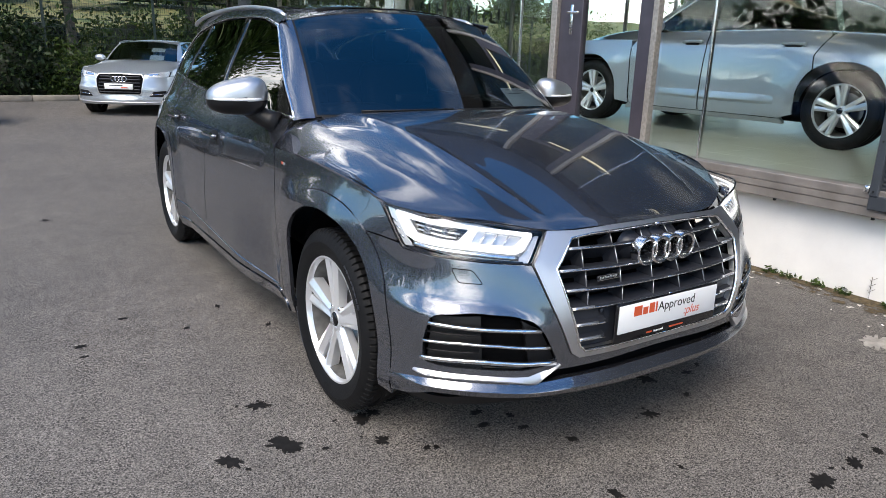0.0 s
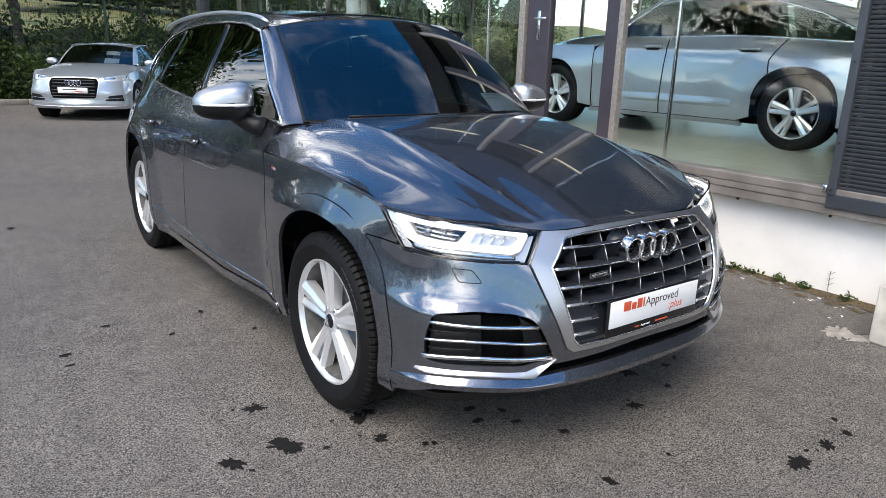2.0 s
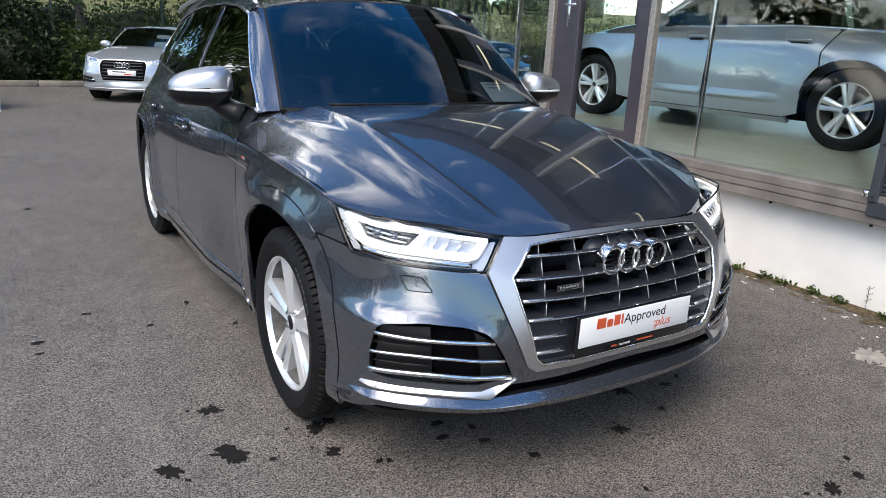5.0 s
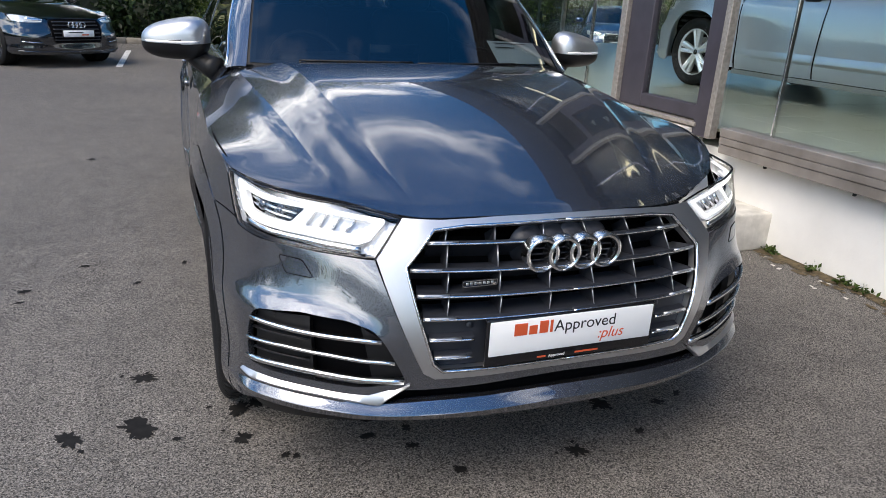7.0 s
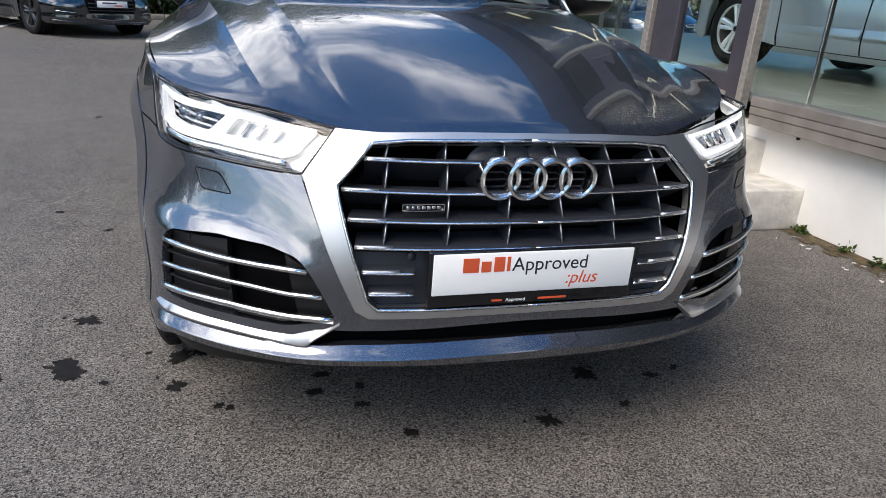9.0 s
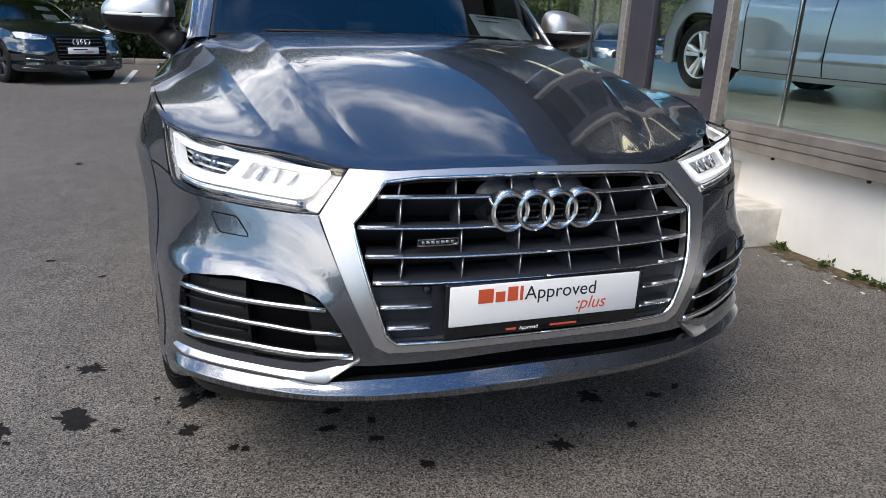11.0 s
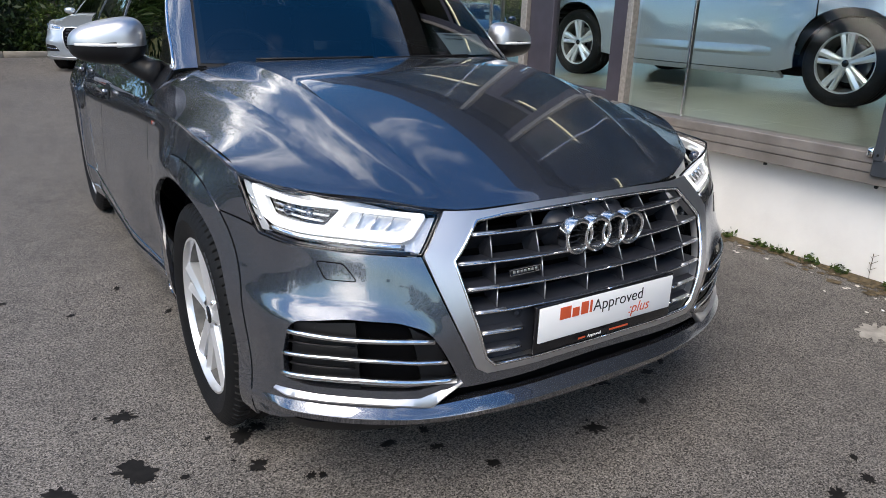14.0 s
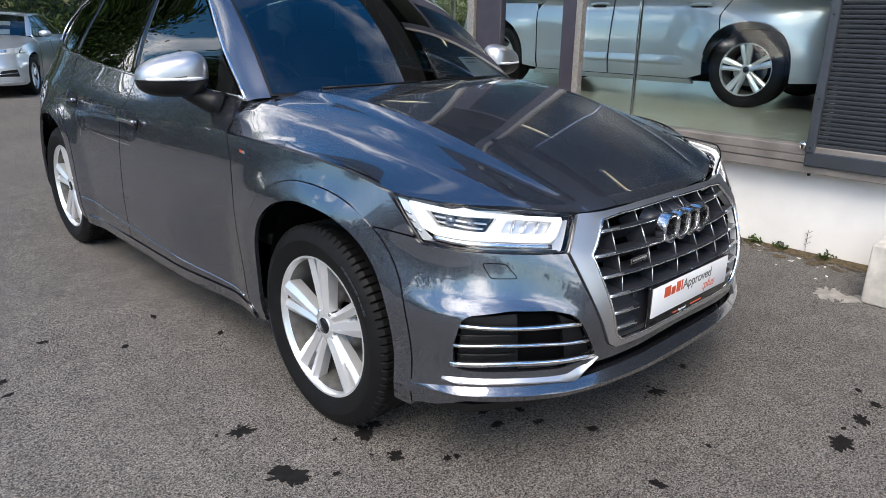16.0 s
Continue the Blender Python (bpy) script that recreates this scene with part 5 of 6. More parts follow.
# panes and steel joints
for ya, yb in ((.505, 1.777), (1.783, 2.215), (3.375, 3.86), (3.868, 6.2), (6.21, 8.8), (8.81, 11.4)):
    part("pane", box_bm(.012, yb - ya, TOP - 1.0, (.085, (ya + yb) / 2, .69 + (TOP - 1.0) / 2)), PANE, front, "", False)
for y in (1.78, 3.864, 6.205, 8.805):
    part("glass_joint", box_bm(.03, .014, TOP - 1.0, (.08, y, .69 + (TOP - 1.0) / 2), .002, 1), CHROME, front, "", False)
part("low_rail", box_bm(.14, 8.3, .10, (.07, 7.45, .60), .004, 1), FRAME, front, "", False)
part("corner_post", box_bm(.18, .18, TOP, (.09, 11.5, TOP / 2), .004, 1), ANTHRA, front, "", False)
part("fascia", box_bm(.30, Y1 - Y0, .75, (.10, (Y0 + Y1) / 2, TOP - .35), .01, 1), CLAD, front, "", False)
# slatted shutter panel with its frame
shut = tagged(new("slatted_panel"), "anthracite ribbed metal cladding panel", "cladding", kind="structure")
shut.matrix_world = front.matrix_world
part("panel_base", box_bm(.10, 7.2, .085, (.03, -3.075, .622), .005, 1), ANTHRA, shut, "", False)
part("panel_edge", box_bm(.12, .05, TOP - 1.0, (.03, .50, .66 + (TOP - 1.0) / 2), .005, 1), ANTHRA, shut, "", False)
part("panel_back", box_bm(.04, 7.1, TOP - 1.0, (.06, -3.12, .66 + (TOP - 1.0) / 2)), ANTHRA, shut, "", False)
slat_v = []
for y in (.475, -6.6):
    slat_v += [(.03, y, -.0125), (.008, y, -.010), (.004, y, .003), (.020, y, .0125)]
slat_me = bpy.data.meshes.new("slat")
slat_me.from_pydata(slat_v, [], [(0, 1, 5, 4), (1, 2, 6, 5), (2, 3, 7, 6)])
slat_me.materials.append(ANTHRA)
for i in range(118):
    ob = new("slat", slat_me)
    ob.parent = shut
    ob.location = (0, 0, .68 + i * .0262)
for z in (.69, .98, 1.45, 1.9):
    part("rivet", box_bm(.008, .012, .012, (-.033, .50, z), .003, 1), BLACK, shut, "", False)
part("corner_knob", box_bm(.05, .04, .05, (.0, .545, .695), .015, 3), CHROME, shut)
part("edge_strip", box_bm(.03, .008, TOP - 1.0, (.02, .532, .69 + (TOP - 1.0) / 2), .002, 1), FRAME, shut, "", False)
# steps at the door
steps = tagged(new("steps"), "bare concrete steps beside the white plinth", "steps", kind="structure")
part("step", box_bm(1.02, .42, .24, (1.945, 1.90, .12), .012, 2), CONCRETE, steps)
part("step", box_bm(1.02, .34, .44, (1.943, 2.23, .22), .012, 2), CONCRETE, steps)
part("landing", box_bm(1.02, 1.8, .645, (1.925, 3.30, .3225), .012, 2), CONCRETE, steps)
blk = tagged(new("concrete_block"), "low rough concrete block against the plinth", "block")
part("body", box_bm(.66, .76, .325, (2.165, -.43, .1625), .012, 2), CONCRETE, blk)
# interior
LAMP = bpy.data.materials.new("ceiling_lamp_diffuser")
LAMP.use_nodes = True
LAMP.node_tree.nodes["Principled BSDF"].inputs["Emission Color"].default_value = (1, .86, .58, 1)
LAMP.node_tree.nodes["Principled BSDF"].inputs["Emission Strength"].default_value = 2.2
for ix in range(1):
    for iy in range(4):
        cl = tagged(new("ceiling_light"), "slim linear ceiling light in the showroom", "ceiling light", "showroom ceiling lights")
        cl.location = (3.6 + 2.4 * ix, .6 + 2.6 * iy, TOP - .74)
        part("frame", box_bm(.10, 1.56, .05, (0, 0, .005), .004, 1), CEIL, cl, "", False)
        part("diffuser", box_bm(.035, 1.50, .02, (0, 0, -.025), .004, 1), LAMP, cl, "", False)
room_floor = tagged(mesh_from("floor", [(2.70, Y0, FLOOR), (14, Y0, FLOOR), (14, 11.5, FLOOR), (2.18, 11.5, FLOOR)], [(0, 1, 2, 3)], TILE), "polished pale floor tiles", "floor", kind="structure")
tile_me = bpy.data.meshes.new("tile")
bmt = box_bm(.596, .596, .02, (0, 0, 0), .002, 1)
bmt.to_mesh(tile_me)
bmt.free()
tile_me.materials.append(TILE)
for ix in range(12):
    for iy in range(22):
        ob = new("tile", tile_me)
        ob.parent = room_floor
        ob.location = (2.72 + ix * .6, -1.2 + iy * .6, FLOOR + .002)
ceiling = tagged(link_mesh("ceiling", box_bm(11.6, Y1 - Y0, .3, (8.3, (Y0 + Y1) / 2, TOP - .55)), DIM, None, "", False), "dark grey showroom ceiling", "ceiling", kind="structure")
back_wall = tagged(link_mesh("wall_back", box_bm(.3, 7.0, TOP, (14.1, -5.5, TOP / 2)), DIM, None, "", False), "dark grey inner showroom wall", "wall", kind="structure")
south = tagged(link_mesh("wall_south", box_bm(11.6, .3, TOP, (8.2, Y0, TOP / 2)), DIM, None, "", False), "dark grey inner end wall", "wall", kind="structure")
far = tagged(new("window_far"), "glazed far end of the showroom with grey lettering bars", "window", kind="structure")
part("pane", box_bm(11.6, .012, TOP - .7, (8.0, 11.5, .0 + (TOP - .7) / 2 + .3)), PANE, far, "", False)
part("low_wall", box_bm(11.6, .2, .60, (8.0, 11.55, .31)), RENDER_W, far, "", False)
for i in range(7):
    part("mullion", box_bm(.06, .08, TOP, (2.8 + 1.8 * i, 11.5, TOP / 2)), FRAME, far, "", False)
part("column", box_bm(.32, .32, TOP, (4.0, 9.3, TOP / 2), .12, 4), CEIL, far)
LETTER = material("grey_vinyl_letter", (0.10, 0.13, 0.13), 0.6)
for i in range(26):
    hgt = (.34, .22, .22, .30, .34)[i % 5]
    part("letter_bar", box_bm(.045, .01, hgt, (3.2 + i * .20, 11.47, 1.98 + hgt / 2 - (.10 if i % 7 == 3 else 0))), LETTER, far, "", False)
    if i % 3 != 2:
        part("letter_bar", box_bm(.13, .01, .045, (3.26 + i * .20, 11.47, 1.99 + (.18 if i % 2 else 0))), LETTER, far, "", False)
side = tagged(new("window_side"), "glazed garden side of the showroom", "window", kind="structure")
part("pane", box_bm(.012, 13.5, TOP - .7, (14.0, 4.8, (TOP - .7) / 2 + .3)), PANE, side, "", False)
for i in range(8):
    part("mullion", box_bm(.08, .06, TOP, (14.0, -1.8 + 1.9 * i, TOP / 2)), FRAME, side, "", False)
part("low_wall", box_bm(.2, 13.5, .62, (14.05, 4.8, .31)), RENDER_W, side, "", False)


# ---- other cars ----
def make_parked(name, coat, label, m, kx, ky, kl, ku, fall, wheel_k=.93, dark_wheels=False):
    """A lower car of the same family: its skin is the same surfaces, drawn lower and longer."""
    def warp(p):
        p = np.array(p, float)
        x, y, z = p[..., 0] * kx, p[..., 1] * ky, p[..., 2]
        f = ku * (1 - fall * ease(2.9, 4.5, p[..., 1]))
        zz = np.where(z < .9, z * kl, .9 * kl + (z - .9) * f)
        return np.stack([x, y, zz], -1)
    def on_(s):
        return lambda a, b: warp(s(a, b))
    N, FL, BO, SC, RO = on_(nose), on_(flank), on_(bonnet), on_(screen), on_(roof)
    car = tagged(new(name), label, "car", "parked cars")
    half = [(x, float(HF_Y(x)) + .001) for x in np.linspace(0, .843, 12)] + [(float(nose([uy(y)], [float(tor(y))])[0][0]) + .0005, y) for y in (.62, .70, .80, .95, 1.1, 1.25, 1.38)] + [(.8895, 1.44), (.885, 1.488), (.860, 1.517), (.82, 1.551), (.775, 1.570), (.735, 1.55), (.70, 1.50), (.4, 1.345)]
    full = half + [(0, 1.295)] + [(-x, y) for x, y in reversed(half) if x > 0]
    mesh_from("bonnet", *sheet(full, [], BO, .06, 0, .02), coat, car)
    arch_f = [(uy(y), z) for y, z in (arch_pt(ARF, ARCH_R - .022, a) for a in np.linspace(112, 188, 13))]
    bump = [(0, .432), (ux(.37), .437), (ux(.40), .470), (ux(.46), .75), (ux(.445), .82), (ux(.49), .846), (ux(.53), .782), (ux(.70), .775), (ux(.78), .781), (uy(.441), .796), (uy(.60), .801)]
    bump += arch_f + [(uy(.45), .235), (ux(.80), .235), (0, .24), ]
    both("front_bumper", sheet(bump, [], N, .05, 0, .02), coat, car)
    both("side_intake", sheet([(ux(.80), .52), (ux(.60), .50), (ux(.52), .40), (ux(.82), .39)], [], N, .05, .006, .01), BLACK, car)
    both("intake_strip", bar(N, [(ux(.80), .46), (ux(.56), .44)], .006, .006, .012), CHROME, car)
    both("lower_strip", bar(N, [(0, .285), (ux(.6), .285), (ux(.84), .30)], .012, .008, .004), coat if dark_wheels else SATIN, car)
    outer = [(0, .848), (ux(.37), .840), (ux(.43), .832), (ux(.46), .75), (ux(.40), .470), (ux(.37), .437), (0, .434)]
    inner = [(0, .836), (ux(.36), .828), (ux(.415), .820), (ux(.444), .748), (ux(.387), .477), (ux(.362), .449), (0, .446)]
    both("grille_frame", sheet(outer + list(reversed(inner)), [], N, .05, .010, .02), GLOSSBLACK if dark_wheels else SATIN, car)
    both("grille", sheet(inner, [], N, .05, .004, .0), VOID, car)
    for z in (.79, .735, .67, .605, .54, .49):
        both("grille_slat", bar(N, [(0, z), (ux(.38), z)], .010, .008, .004), SLATE, car)
    for i in range(4):
        vs, fs = lathe([(0, .040), (-.012, .041), (-.012, .048), (0, .049)], 24, "y")
        o = mesh_from("emblem_ring", vs, fs, CHROME, car)
        o.location = Vector(N([0.0], [.745])[0]) + Vector(((i - 1.5) * .0625, -.016, 0))
    pl = Vector(N([0.0], [.60])[0])
    part("plate_holder", box_bm(.53, .02, .13, (0, pl.y - .008, pl.z - .005), .004, 1), BLACK, car)
    part("plate_face", box_bm(.505, .01, .10, (0, pl.y - .016, pl.z), .003, 1), WHITE, car)
    part("print_bar", box_bm(.24, .004, .018, (-.05, pl.y - .022, pl.z + .02)), SLATE, car, "", False)
    part("print_bar", box_bm(.12, .004, .018, (.10, pl.y - .022, pl.z - .02)), REDTXT, car, "", False)
    lamp = [(ux(.50), .848), (ux(.535), .785), (ux(.70), .779), (ux(.78), .785), (uy(.44), .800), (uy(.547), .906), (ux(.835), .901), (ux(.76), .889), (ux(.65), .878), (ux(.58), .868)]
    lens = both("headlamp", sheet(lamp, [], N, .04, .003, .01), LENS, car)
    for o, sg in zip(lens, (1, -1)):
        def add(nm, vf, mat):
            vs, fs = vf
            mesh_from(nm, vs if sg > 0 else flip(vs), fs if sg > 0 else [tuple(reversed(f)) for f in fs], mat, o)
        add("lamp_bowl", sheet(lamp, [], N, .05, -.03, 0), REFLECTOR)
        add("daytime_strip", bar(N, [(ux(.50), .800), (ux(.70), .800), (ux(.78), .815)], .010, .004, -.012), PAPER)
        add("chrome_reflector", bar(N, [(ux(.52), .835), (ux(.74), .85)], .020, .004, -.02), CHROME)
    lo_line = [arch_pt(ARF, ARCH_R - .022, a) for a in np.linspace(-8, 112, 24)]
    wing = [(uy(1.445), .25), (uy(1.456), .7), (uy(1.456), .896)] + [(uy(y), float(tor(y)) - .004) for y in (1.44, 1.30, 1.1, .9, .75, .65)] + [(uy(.565), .909), (uy(.450), .802), (uy(.60), .806)]
    wing += [(uy(y), z) for y, z in reversed(lo_line)]
    both("front_wing", sheet(wing, [], N, .06, 0, .015), coat, car)
    for c in (AXF, AXR):
        vs, fs = lathe([(.87, ARCH_R - .026), (.60, ARCH_R - .026), (.56, .10)], 48)
        keep = [f for f in fs if min(vs[i][2] for i in f) > -.05]
        both("arch_liner", (warp(np.array([(x, y + c, z + HUB_Z) for x, y, z in vs])), keep), VOID, car)
    belt = Spl([1.5, 2.0, 2.6, 3.2, 3.8, 4.2], [1.085, 1.09, 1.10, 1.115, 1.13, 1.14])
    def bl(y):
        return float(belt(y))
    arc_r = [arch_pt(AXR, ARCH_R - .022, a) for a in np.linspace(128, 186, 14)]
    d1 = [(1.465, .24), (1.465, .895), (1.50, .95), (1.585, 1.078)] + [(y, bl(y) - .01) for y in np.linspace(1.7, 2.33, 8)] + [(2.345, 1.08), (2.375, .90), (2.36, .24)]
    d2 = [(2.368, .24), (2.383, .90), (2.353, 1.08)] + [(y, bl(y) - .01) for y in np.linspace(2.42, 3.5, 8)] + [(3.55, 1.08), (3.46, .85)] + arc_r + [(3.2, .24)]
    for nm, d, hy in (("front_door", d1, 2.22), ("rear_door", d2, 3.26)):
        for o, sg in zip(both(nm, sheet(d, [], FL, .06, 0, .012), coat, car), (1, -1)):
            vs, fs = bar(FL, [(hy - .11, .955), (hy, .96), (hy + .11, .955)], .016, .014, .024, .04)
            mesh_from("door_handle", vs if sg > 0 else flip(vs), fs if sg > 0 else [tuple(reversed(f)) for f in fs], coat, o)
            # flat black patch painted as the recess shade behind the handle
            vs, fs = sheet(round_poly([(hy - .09, .925), (hy + .07, .925), (hy + .07, .962), (hy - .09, .962)], .016, 4), [], FL, .02, .003, 0)
            mesh_from("handle_shade", vs if sg > 0 else flip(vs), fs if sg > 0 else [tuple(reversed(f)) for f in fs], BLACK, o)
    for run in ([(1.455, .30), (1.462, .60), (1.46, .88)], [(2.364, .25), (2.372, .6), (2.379, .90), (2.349, 1.08)], [(3.55, 1.09), (3.50, .95), (3.46, .85)] + arc_r[:10], [(1.47, .238), (2.4, .238), (3.2, .238)]):
        both("shut_gap", bar(FL, run, .006, .001, .0015, .05), VOID, car)
    arc_q = [arch_pt(AXR, ARCH_R - .022, a) for a in np.linspace(-10, 127, 28)]
    both("rear_quarter", sheet([(3.465, .85), (3.555, 1.08)] + [(y, bl(y) - .01) for y in np.linspace(3.6, 4.1, 6)] + [(4.25, 1.25), (4.4, 1.2), (4.62, 1.0), (4.64, .6), (4.55, .28), (4.22, .26)] + arc_q, [], FL, .06, 0, .015), coat, car)
    both("sill", sheet([(1.40, .19), (1.44, .238), (3.24, .238), (3.27, .19)], [], FL, .06, .004, .03), coat, car)
    for ya, yb in ((1.50, 2.355), (2.39, 3.16)):
        vs = []
        for y in np.linspace(ya, yb, 12):
            g_ = float(ease(1.3, 2.6, y)) * (1 - float(ease(2.95, 3.18, y)))
            for z, lift in ((.47, -.004), (.40, .004 + .020 * g_), (.388, .004 + .018 * g_), (.36, -.004)):
                vs.append(on(FL, [(y, z)], lift)[0][0])
        both("door_ledge", (vs, [tuple(reversed(f)) for f in grid_faces(12, 4)]), coat, car)
    w1 = [(1.62, bl(1.6)), (2.05, 1.465), (2.305, 1.51), (2.345, bl(2.34))]
    w2 = [(2.40, bl(2.42)), (2.37, 1.517), (2.6, 1.537), (3.0, 1.535), (3.40, 1.51), (3.58, bl(3.53))]
    w3 = [(3.63, bl(3.6)), (3.46, 1.50), (3.75, 1.46), (4.05, 1.30), (4.14, bl(4.14) + .01)]
    for nm, w in (("front_window", w1), ("rear_window", w2), ("quarter_window", w3)):
        both(nm, sheet(w, [], FL, .06, -.003, 0), TINT, car)
    outline = [(1.59, bl(1.6) - .005)] + [(y, bl(y) - .005) for y in np.linspace(1.7, 4.1, 12)] + [(4.17, 1.2), (4.08, 1.32), (3.75, 1.48), (3.4, 1.528), (3.0, 1.553), (2.55, 1.553), (2.10, 1.51), (1.59, bl(1.6) - .005)]
    both("window_trim", bar(FL, outline, .010, .006, .003, .08), CHROME, car)
    both("cant_rail", sheet([(2.08, 1.507), (2.55, 1.558), (3.0, 1.556), (3.4, 1.535), (3.75, 1.486), (4.08, 1.33), (4.17, 1.2), (4.4, 1.2), (4.25, 1.45), (3.75, 1.58), (3.0, 1.60), (2.3, 1.59), (2.02, 1.55)], [], FL, .06, 0, .01), coat, car)
    both("door_pillar", bar(FL, [(2.372, bl(2.37)), (2.335, 1.525)], .03, .003, -.001), GLOSSBLACK, car)
    vs = []
    for i in range(13):
        t = i / 12
        a, b = screen([1.0], [t * .985])[0], flank([1.575 + .50 * t], [1.08 + .42 * t])[0]
        vs += [warp(a * (1 - s) + b * s + np.array((.55, -.55, .62)) * .02 * math.sin(math.pi * s)) for s in (0, .33, .66, 1)]
    both("front_pillar", (vs, grid_faces(13, 4)), coat, car)
    mesh_from("windscreen", *sheet([(-1, 0), (0, -.01), (1, 0), (1, .99), (0, .99), (-1, .99)], [], SC, .1, 0, 0), SCREEN, car)
    for sx, v in ((.45, .55), (.45, .18)):
        mesh_from("price_card", *sheet([(sx - .2, v - .10), (sx + .2, v - .10), (sx + .2, v + .10), (sx - .2, v + .10)], [], SC, .1, -.02, 0), PAPER, car)
    mesh_from("roof", *sheet([(s * .60, 1.955 + .09 * abs(s) ** 2.2) for s in np.linspace(-1, 1, 9)] + [(.62, 2.5), (.60, 3.2), (.56, 3.9), (.50, 4.3), (-.50, 4.3), (-.56, 3.9), (-.60, 3.2), (-.62, 2.5)], [], RO, .1, 0, .02), coat, car)
    for sg in (1, -1):
        bm = bmesh.new()
        bmesh.ops.create_uvsphere(bm, u_segments=20, v_segments=12, radius=1)
        bmesh.ops.scale(bm, vec=(.11, .07, .065), verts=bm.verts)
        q = warp(np.array((.96, 1.80, 1.15)))
        bmesh.ops.translate(bm, vec=(sg * q[0], q[1], q[2]), verts=bm.verts)
        mi = part("door_mirror", bm, coat, car)
        b2 = box_bm(.14, .04, .03, (sg * (q[0] - .11), q[1], q[2] - .05), .01, 2)
        part("mirror_arm", b2, BLACK, mi)
    part("dashboard", box_bm(1.3 * kx, .5, .14, tuple(warp(np.array((0, 1.68, 1.0)))), .05, 3), FABRIC, car)
    for x in (-.37, .37):
        c = warp(np.array((x, 2.66, 1.0)))
        part("seat_back", box_bm(.46, .14, .60, tuple(c), .06, 3), FABRIC, car)
        part("headrest", box_bm(.24, .09, .15, (c[0], c[1] + .06, c[2] + .38), .04, 3), FABRIC, car)
    close_back(car, coat, warp)
    part("underbody", box_bm(1.45, 3.6, .10, (0, 2.4, .24), .03, 1), VOID, car)
    for c in (AXF, AXR):
        for sg in (1, -1):
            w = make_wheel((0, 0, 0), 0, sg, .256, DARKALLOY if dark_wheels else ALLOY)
            w.parent = car
            w.matrix_local = Matrix.Translation((sg * .80 * kx, c * ky, .362 * wheel_k)) @ pose(0, 0, 0, 0, 0, 0 if sg > 0 else 180) @ Matrix.Scale(wheel_k, 4)
    car.matrix_world = m
    return car


saloon = make_parked("saloon_car", SILVER, "silver saloon car on the showroom floor behind glass", pose(4.93, 5.63, FLOOR + .012, 0, 0, 183.2), .995, 1.012, .93, .84, .42, .92)
make_parked("blue_car", BLUE, "blue car parked on the far side of the showroom", pose(9.0, 13.2, 0, 0, 0, -27), .97, .9, .92, .80, .2)
make_parked("silver_hatchback", SILVER, "silver car parked in front of the hedge", pose(.15, 12.85, 0, 0, 0, -28), .97, .97, .92, .78, .3, .90)
make_parked("dark_coupe", DARK, "dark grey car parked beside a white bay line", pose(-2.38, 11.5, 0, 0, 0, 36), .98, 1.0, .89, .74, .3, .94, True)

# ---- planting behind the yard ----
kerb = tagged(new("kerb"), "weathered grey concrete kerb along the hedge", "kerb", kind="structure")
for i in range(34):
    part("kerb_stone", box_bm(.905, .14, .16, (-18 + i * .915, 16.75, .05), .012, 1), KERB, kerb)
bed = tagged(mesh_from("soil_bed", [(-40, 16.8, .06), (40, 16.8, .06), (40, 20.5, .3), (-40, 20.5, .3)], [(0, 1, 2, 3)], SOIL), "dark planting bed", "soil", kind="structure")
gx, gy = np.meshgrid(np.linspace(-60, 60, 60), np.linspace(19.5, 70, 30), indexing="ij")
gz = .25 + 2.1 * ease(20, 33, gy) + 2.5 * ease(36, 60, gy) + .12 * np.sin(gx * .7) * np.cos(gy * .5)
bank = mesh_from("grass_bank", np.stack([gx, gy, gz], -1).reshape(-1, 3), grid_faces(60, 30), GRASS)
tagged(bank, "sunlit rising grass bank", "grass", kind="structure")


def bush(name, x, y, z, rx, ry, rz, n, size, mat, label):
    """A ragged shrub: leaves gathered in clumps round a core coloured as inner shade."""
    b = tagged(new(name), label, "bush")
    b.location = (x, y, z)
    cl = rng.normal(size=(max(10, n // 120), 3))
    cl /= np.linalg.norm(cl, axis=1)[:, None]
    cl *= rng.uniform(.55, 1.0, (len(cl), 1))
    cl[:, 2] = np.abs(cl[:, 2])
    pts = cl[rng.integers(0, len(cl), n)] + rng.normal(size=(n, 3)) * .16
    pts = pts * (rx, ry, rz)
    pts[:, 2] = np.abs(pts[:, 2])
    leaf_cloud("leaves", pts, size, mat, b)
    # solid dark core in place of the shaded inside of the bush
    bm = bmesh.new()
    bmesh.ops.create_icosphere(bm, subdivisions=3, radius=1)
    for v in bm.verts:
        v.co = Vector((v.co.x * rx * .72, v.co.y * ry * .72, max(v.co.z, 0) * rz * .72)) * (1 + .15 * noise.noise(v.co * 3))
    part("foliage_shade_core", bm, SHADE, b)
    return b


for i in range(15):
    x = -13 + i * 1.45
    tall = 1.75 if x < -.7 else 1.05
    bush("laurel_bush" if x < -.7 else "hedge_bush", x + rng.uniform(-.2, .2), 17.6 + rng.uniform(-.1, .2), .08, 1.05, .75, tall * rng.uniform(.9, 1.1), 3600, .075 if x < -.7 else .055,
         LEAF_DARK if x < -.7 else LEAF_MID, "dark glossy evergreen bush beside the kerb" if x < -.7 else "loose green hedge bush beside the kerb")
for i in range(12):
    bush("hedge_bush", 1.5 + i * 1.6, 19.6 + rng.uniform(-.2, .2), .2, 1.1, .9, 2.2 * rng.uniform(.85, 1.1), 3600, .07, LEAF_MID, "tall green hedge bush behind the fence")
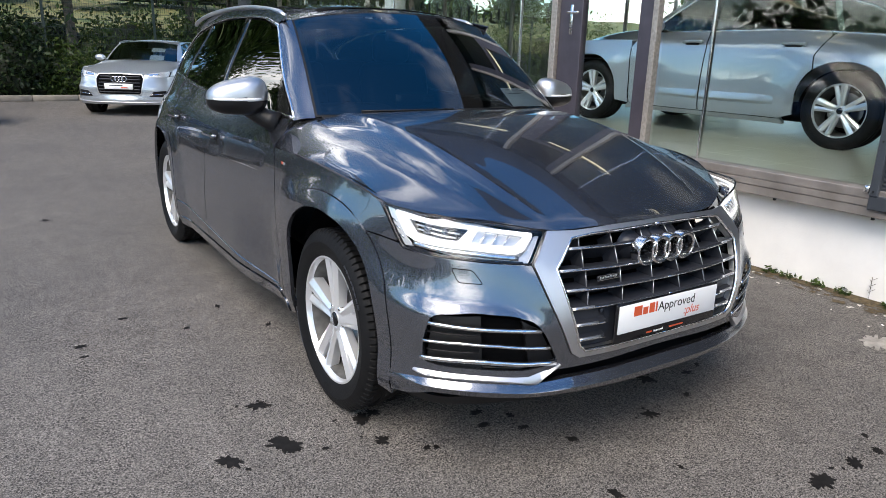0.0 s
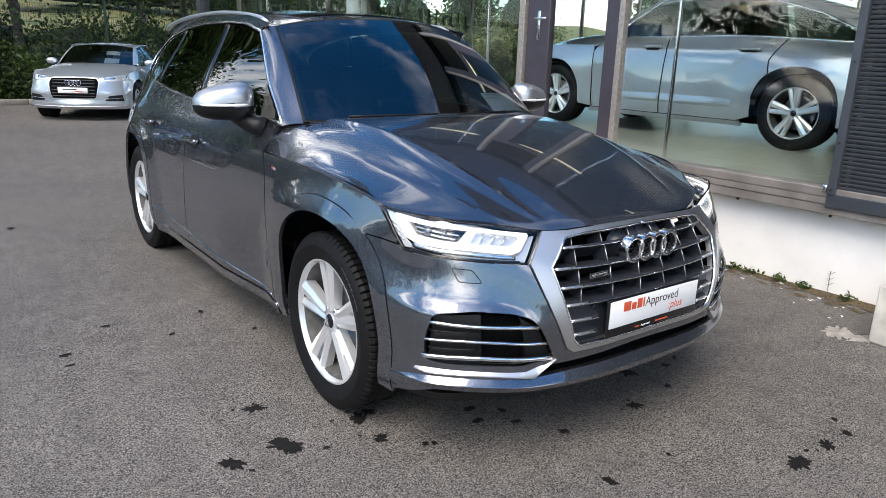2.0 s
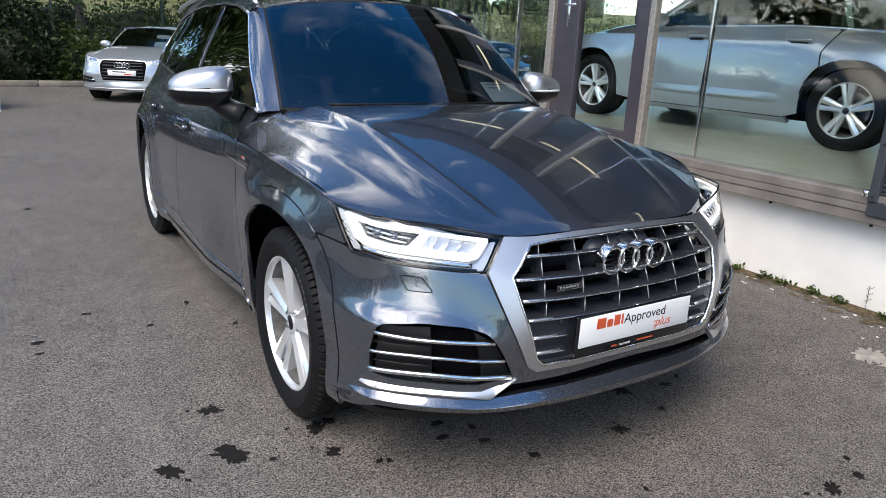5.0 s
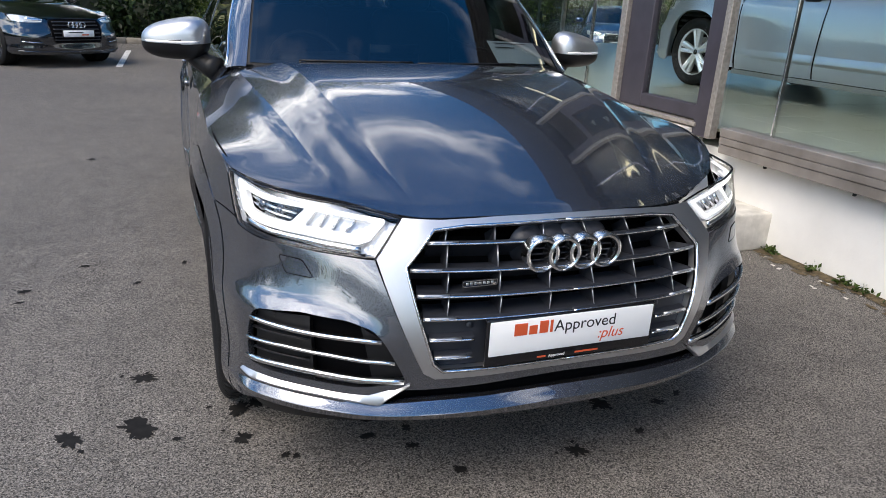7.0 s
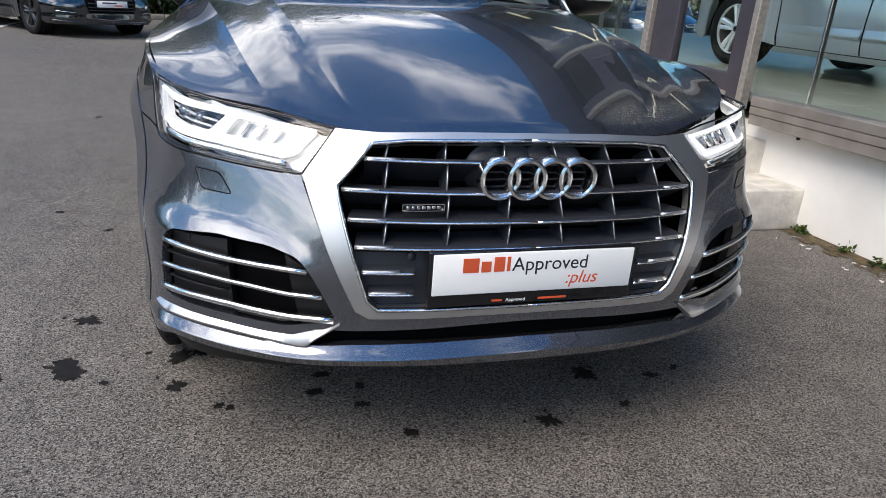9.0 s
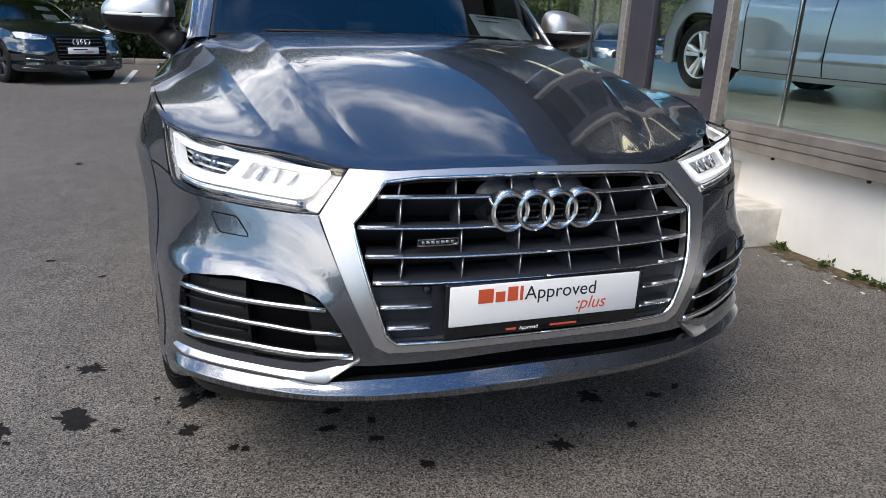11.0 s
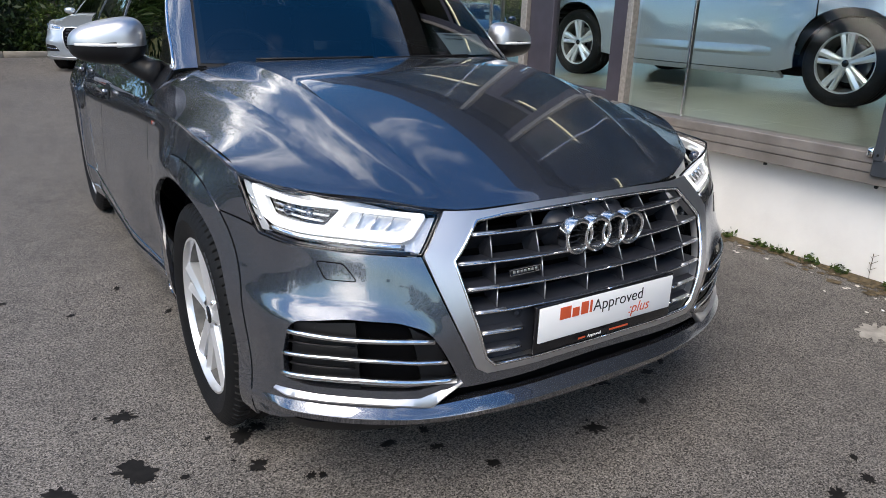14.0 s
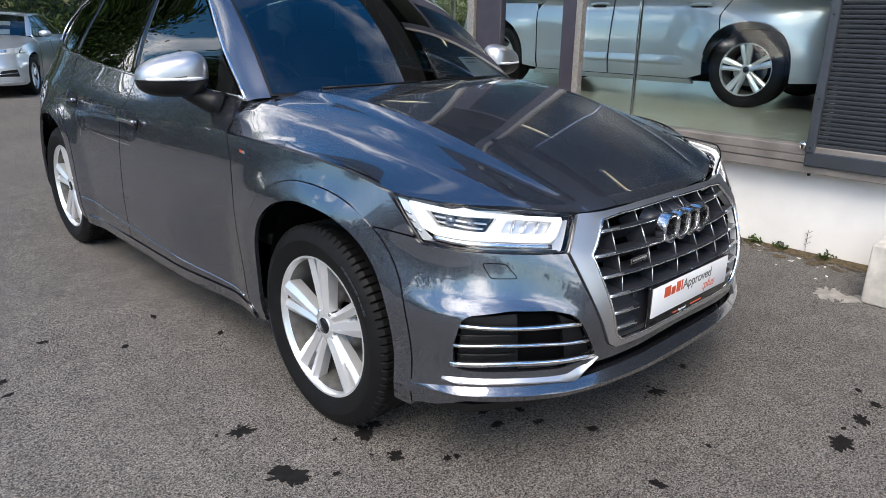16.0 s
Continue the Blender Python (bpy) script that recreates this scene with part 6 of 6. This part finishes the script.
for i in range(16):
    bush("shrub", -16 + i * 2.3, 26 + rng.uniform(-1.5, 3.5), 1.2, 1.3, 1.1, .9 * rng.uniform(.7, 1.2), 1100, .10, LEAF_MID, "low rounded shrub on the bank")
fence = tagged(new("fence"), "dark green mesh fence on steel posts", "fence", kind="structure")
for i in range(14):
    part("post", box_bm(.06, .06, 2.4, (-18.2 + i * 2.52, 18.5, 1.3), .005, 1), FENCE, fence, "", False)
vs, fs = [], []
for i in range(640):
    x = -18.2 + i * .052
    b = len(vs)
    vs += [(x - .0025, 18.45, .25), (x + .0025, 18.45, .25), (x + .0025, 18.45, 2.4), (x - .0025, 18.45, 2.4)]
    fs.append((b, b + 1, b + 2, b + 3))
for i in range(12):
    z = .3 + i * .19
    b = len(vs)
    vs += [(-18.2, 18.44, z - .004), (15.1, 18.44, z - .004), (15.1, 18.44, z + .004), (-18.2, 18.44, z + .004)]
    fs.append((b, b + 1, b + 2, b + 3))
tagged(mesh_from("mesh_wires", vs, fs, FENCE, fence), kind="stuff")


def tree(x, y, z, h, r, n, label="broad leafy tree with a rough trunk"):
    t = tagged(new("tree"), label, "tree", "trees round the yard")
    t.location = (x, y, z)
    pts = [(.08 * math.sin(k * 1.3), .08 * math.cos(k), h * .62 * k / 8) for k in range(9)]
    mesh_from("trunk", *tube(pts, [.16 - .012 * k for k in range(9)], 10), BARK, t)
    tips = []
    for k in range(30 if n > 20000 else 16):
        a, up = rng.uniform(0, 6.28), rng.uniform(.2 if n > 20000 else .3, .62)
        s = Vector((0, 0, h * up))
        e = s + Vector((math.cos(a) * r * rng.uniform(.5, .95), math.sin(a) * r * rng.uniform(.5, .95), h * rng.uniform(.05, .36)))
        mid = (s + e) / 2 + Vector((0, 0, .2))
        mesh_from("limb", *tube([s, mid, e], [.06, .04, .015], 6), BARK, t)
        tips += [e, mid, e * .6 + mid * .4]
    tips = np.array([tuple(v) for v in tips])
    c = tips[rng.integers(0, len(tips), n)] + rng.normal(size=(n, 3)) * (r * .24, r * .24, h * .065)
    leaf_cloud("crown", c, .12, LEAF_TREE, t)
    return t


for x, y, h, r, n in ((-3.4, 20.4, 12, 3.0, 60000), (.2, 21.0, 12.5, 3.2, 60000), (3.8, 22.5, 11, 3.0, 36000), (5.6, 24, 10, 2.8, 12000), (-13, 25, 7, 2.6, 6500), (10, 30, 5.5, 2.6, 6500),
                      (14, 26, 6.5, 2.6, 6500), (21, 16, 7, 2.6, 6500), (24, 8, 7, 2.6, 6500), (20, 0, 7, 2.6, 6500)):
    tree(x, y, .3 + (1.4 if y > 25 else 0) if y > 18 else 0, h, r, n)
for i in range(26):
    bush("far_shrub", -34 + i * 2.9, 46 + rng.uniform(-4, 6), 3.6, 2.6, 2.0, 3.6 * rng.uniform(.7, 1.2), 900, .22, LEAF_MID, "far row of green bushes on the skyline")
# unseen tree belt added on the open sides, against bright horizon in reflections
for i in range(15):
    bush("unseen_tall_hedge", -21 + rng.uniform(-1, 1), -26 + i * 3.6, 0, 2.6, 2.4, 3.0 * rng.uniform(.75, 1.15), 2600, .24, LEAF_MID, "tall dark green hedge tree added out of view beside the yard")
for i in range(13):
    bush("unseen_tall_hedge", -19 + i * 3.4, -24 + rng.uniform(-1, 1), 0, 2.4, 2.4, 2.6 * rng.uniform(.75, 1.15), 2200, .24, LEAF_MID, "tall dark green hedge tree added out of view beside the yard")
# greenery at the foot of the plinth, on a ragged strip of dirt
dirt_v = []
for i in range(221):
    y = -.06 + 1.95 * i / 220
    xw = 2.373 + .121 - y * math.tan(SLOPE)
    wide = .055 + .05 * noise.noise(Vector((y * 3.1, 2, 0))) + .03 * noise.noise(Vector((y * 17, 5, 0))) + .018 * noise.noise(Vector((y * 70, 9, 0)))
    dirt_v += [(xw - max(wide, .008), y, .0030), (xw - max(wide, .008) * .45, y, .007), (xw + .004, y, .012)]
dirt = mesh_from("dirt_strip", dirt_v, grid_faces(221, 3), MOSS, ground)
for i in range(110):
    y = -.05 + 1.85 * (i / 110) + rng.uniform(-.02, .02)
    blot(2.452 - abs(rng.normal()) * .07, y, rng.uniform(.015, .06), rng.uniform(.012, .03), 1.5, 400 + i, MOSS, "moss_patch", .0042, 18, .5)
for i in range(16):
    y = (1.66, 1.60, 1.30, 1.12, .95, .80, .62, .35)[i % 8] + rng.uniform(-.04, .04)
    w = tagged(new("weed"), "small green weed at the foot of the plinth", "weed", "weeds along the plinth")
    w.location = (2.445 + rng.uniform(-.03, .01), y, .004)
    pts = rng.normal(size=(26, 3)) * (.022, .022, .016)
    pts[:, 2] = np.abs(pts[:, 2]) + .006
    leaf_cloud("leaves", pts, .016, LEAF_MID, w)
stem = tagged(new("dry_weed"), "thin dry weed stem against the plinth", "weed")
stem.location = (2.455, .46, 0)
mesh_from("stalk", *tube([(0, 0, 0), (.004, .004, .08), (-.006, 0, .16)], .002, 5), BARK, stem)
for k in range(6):
    mesh_from("twig", *tube([(0, 0, .05 + .018 * k), (.012, .02 * (-1) ** k, .066 + .018 * k)], .0014, 4), BARK, stem)
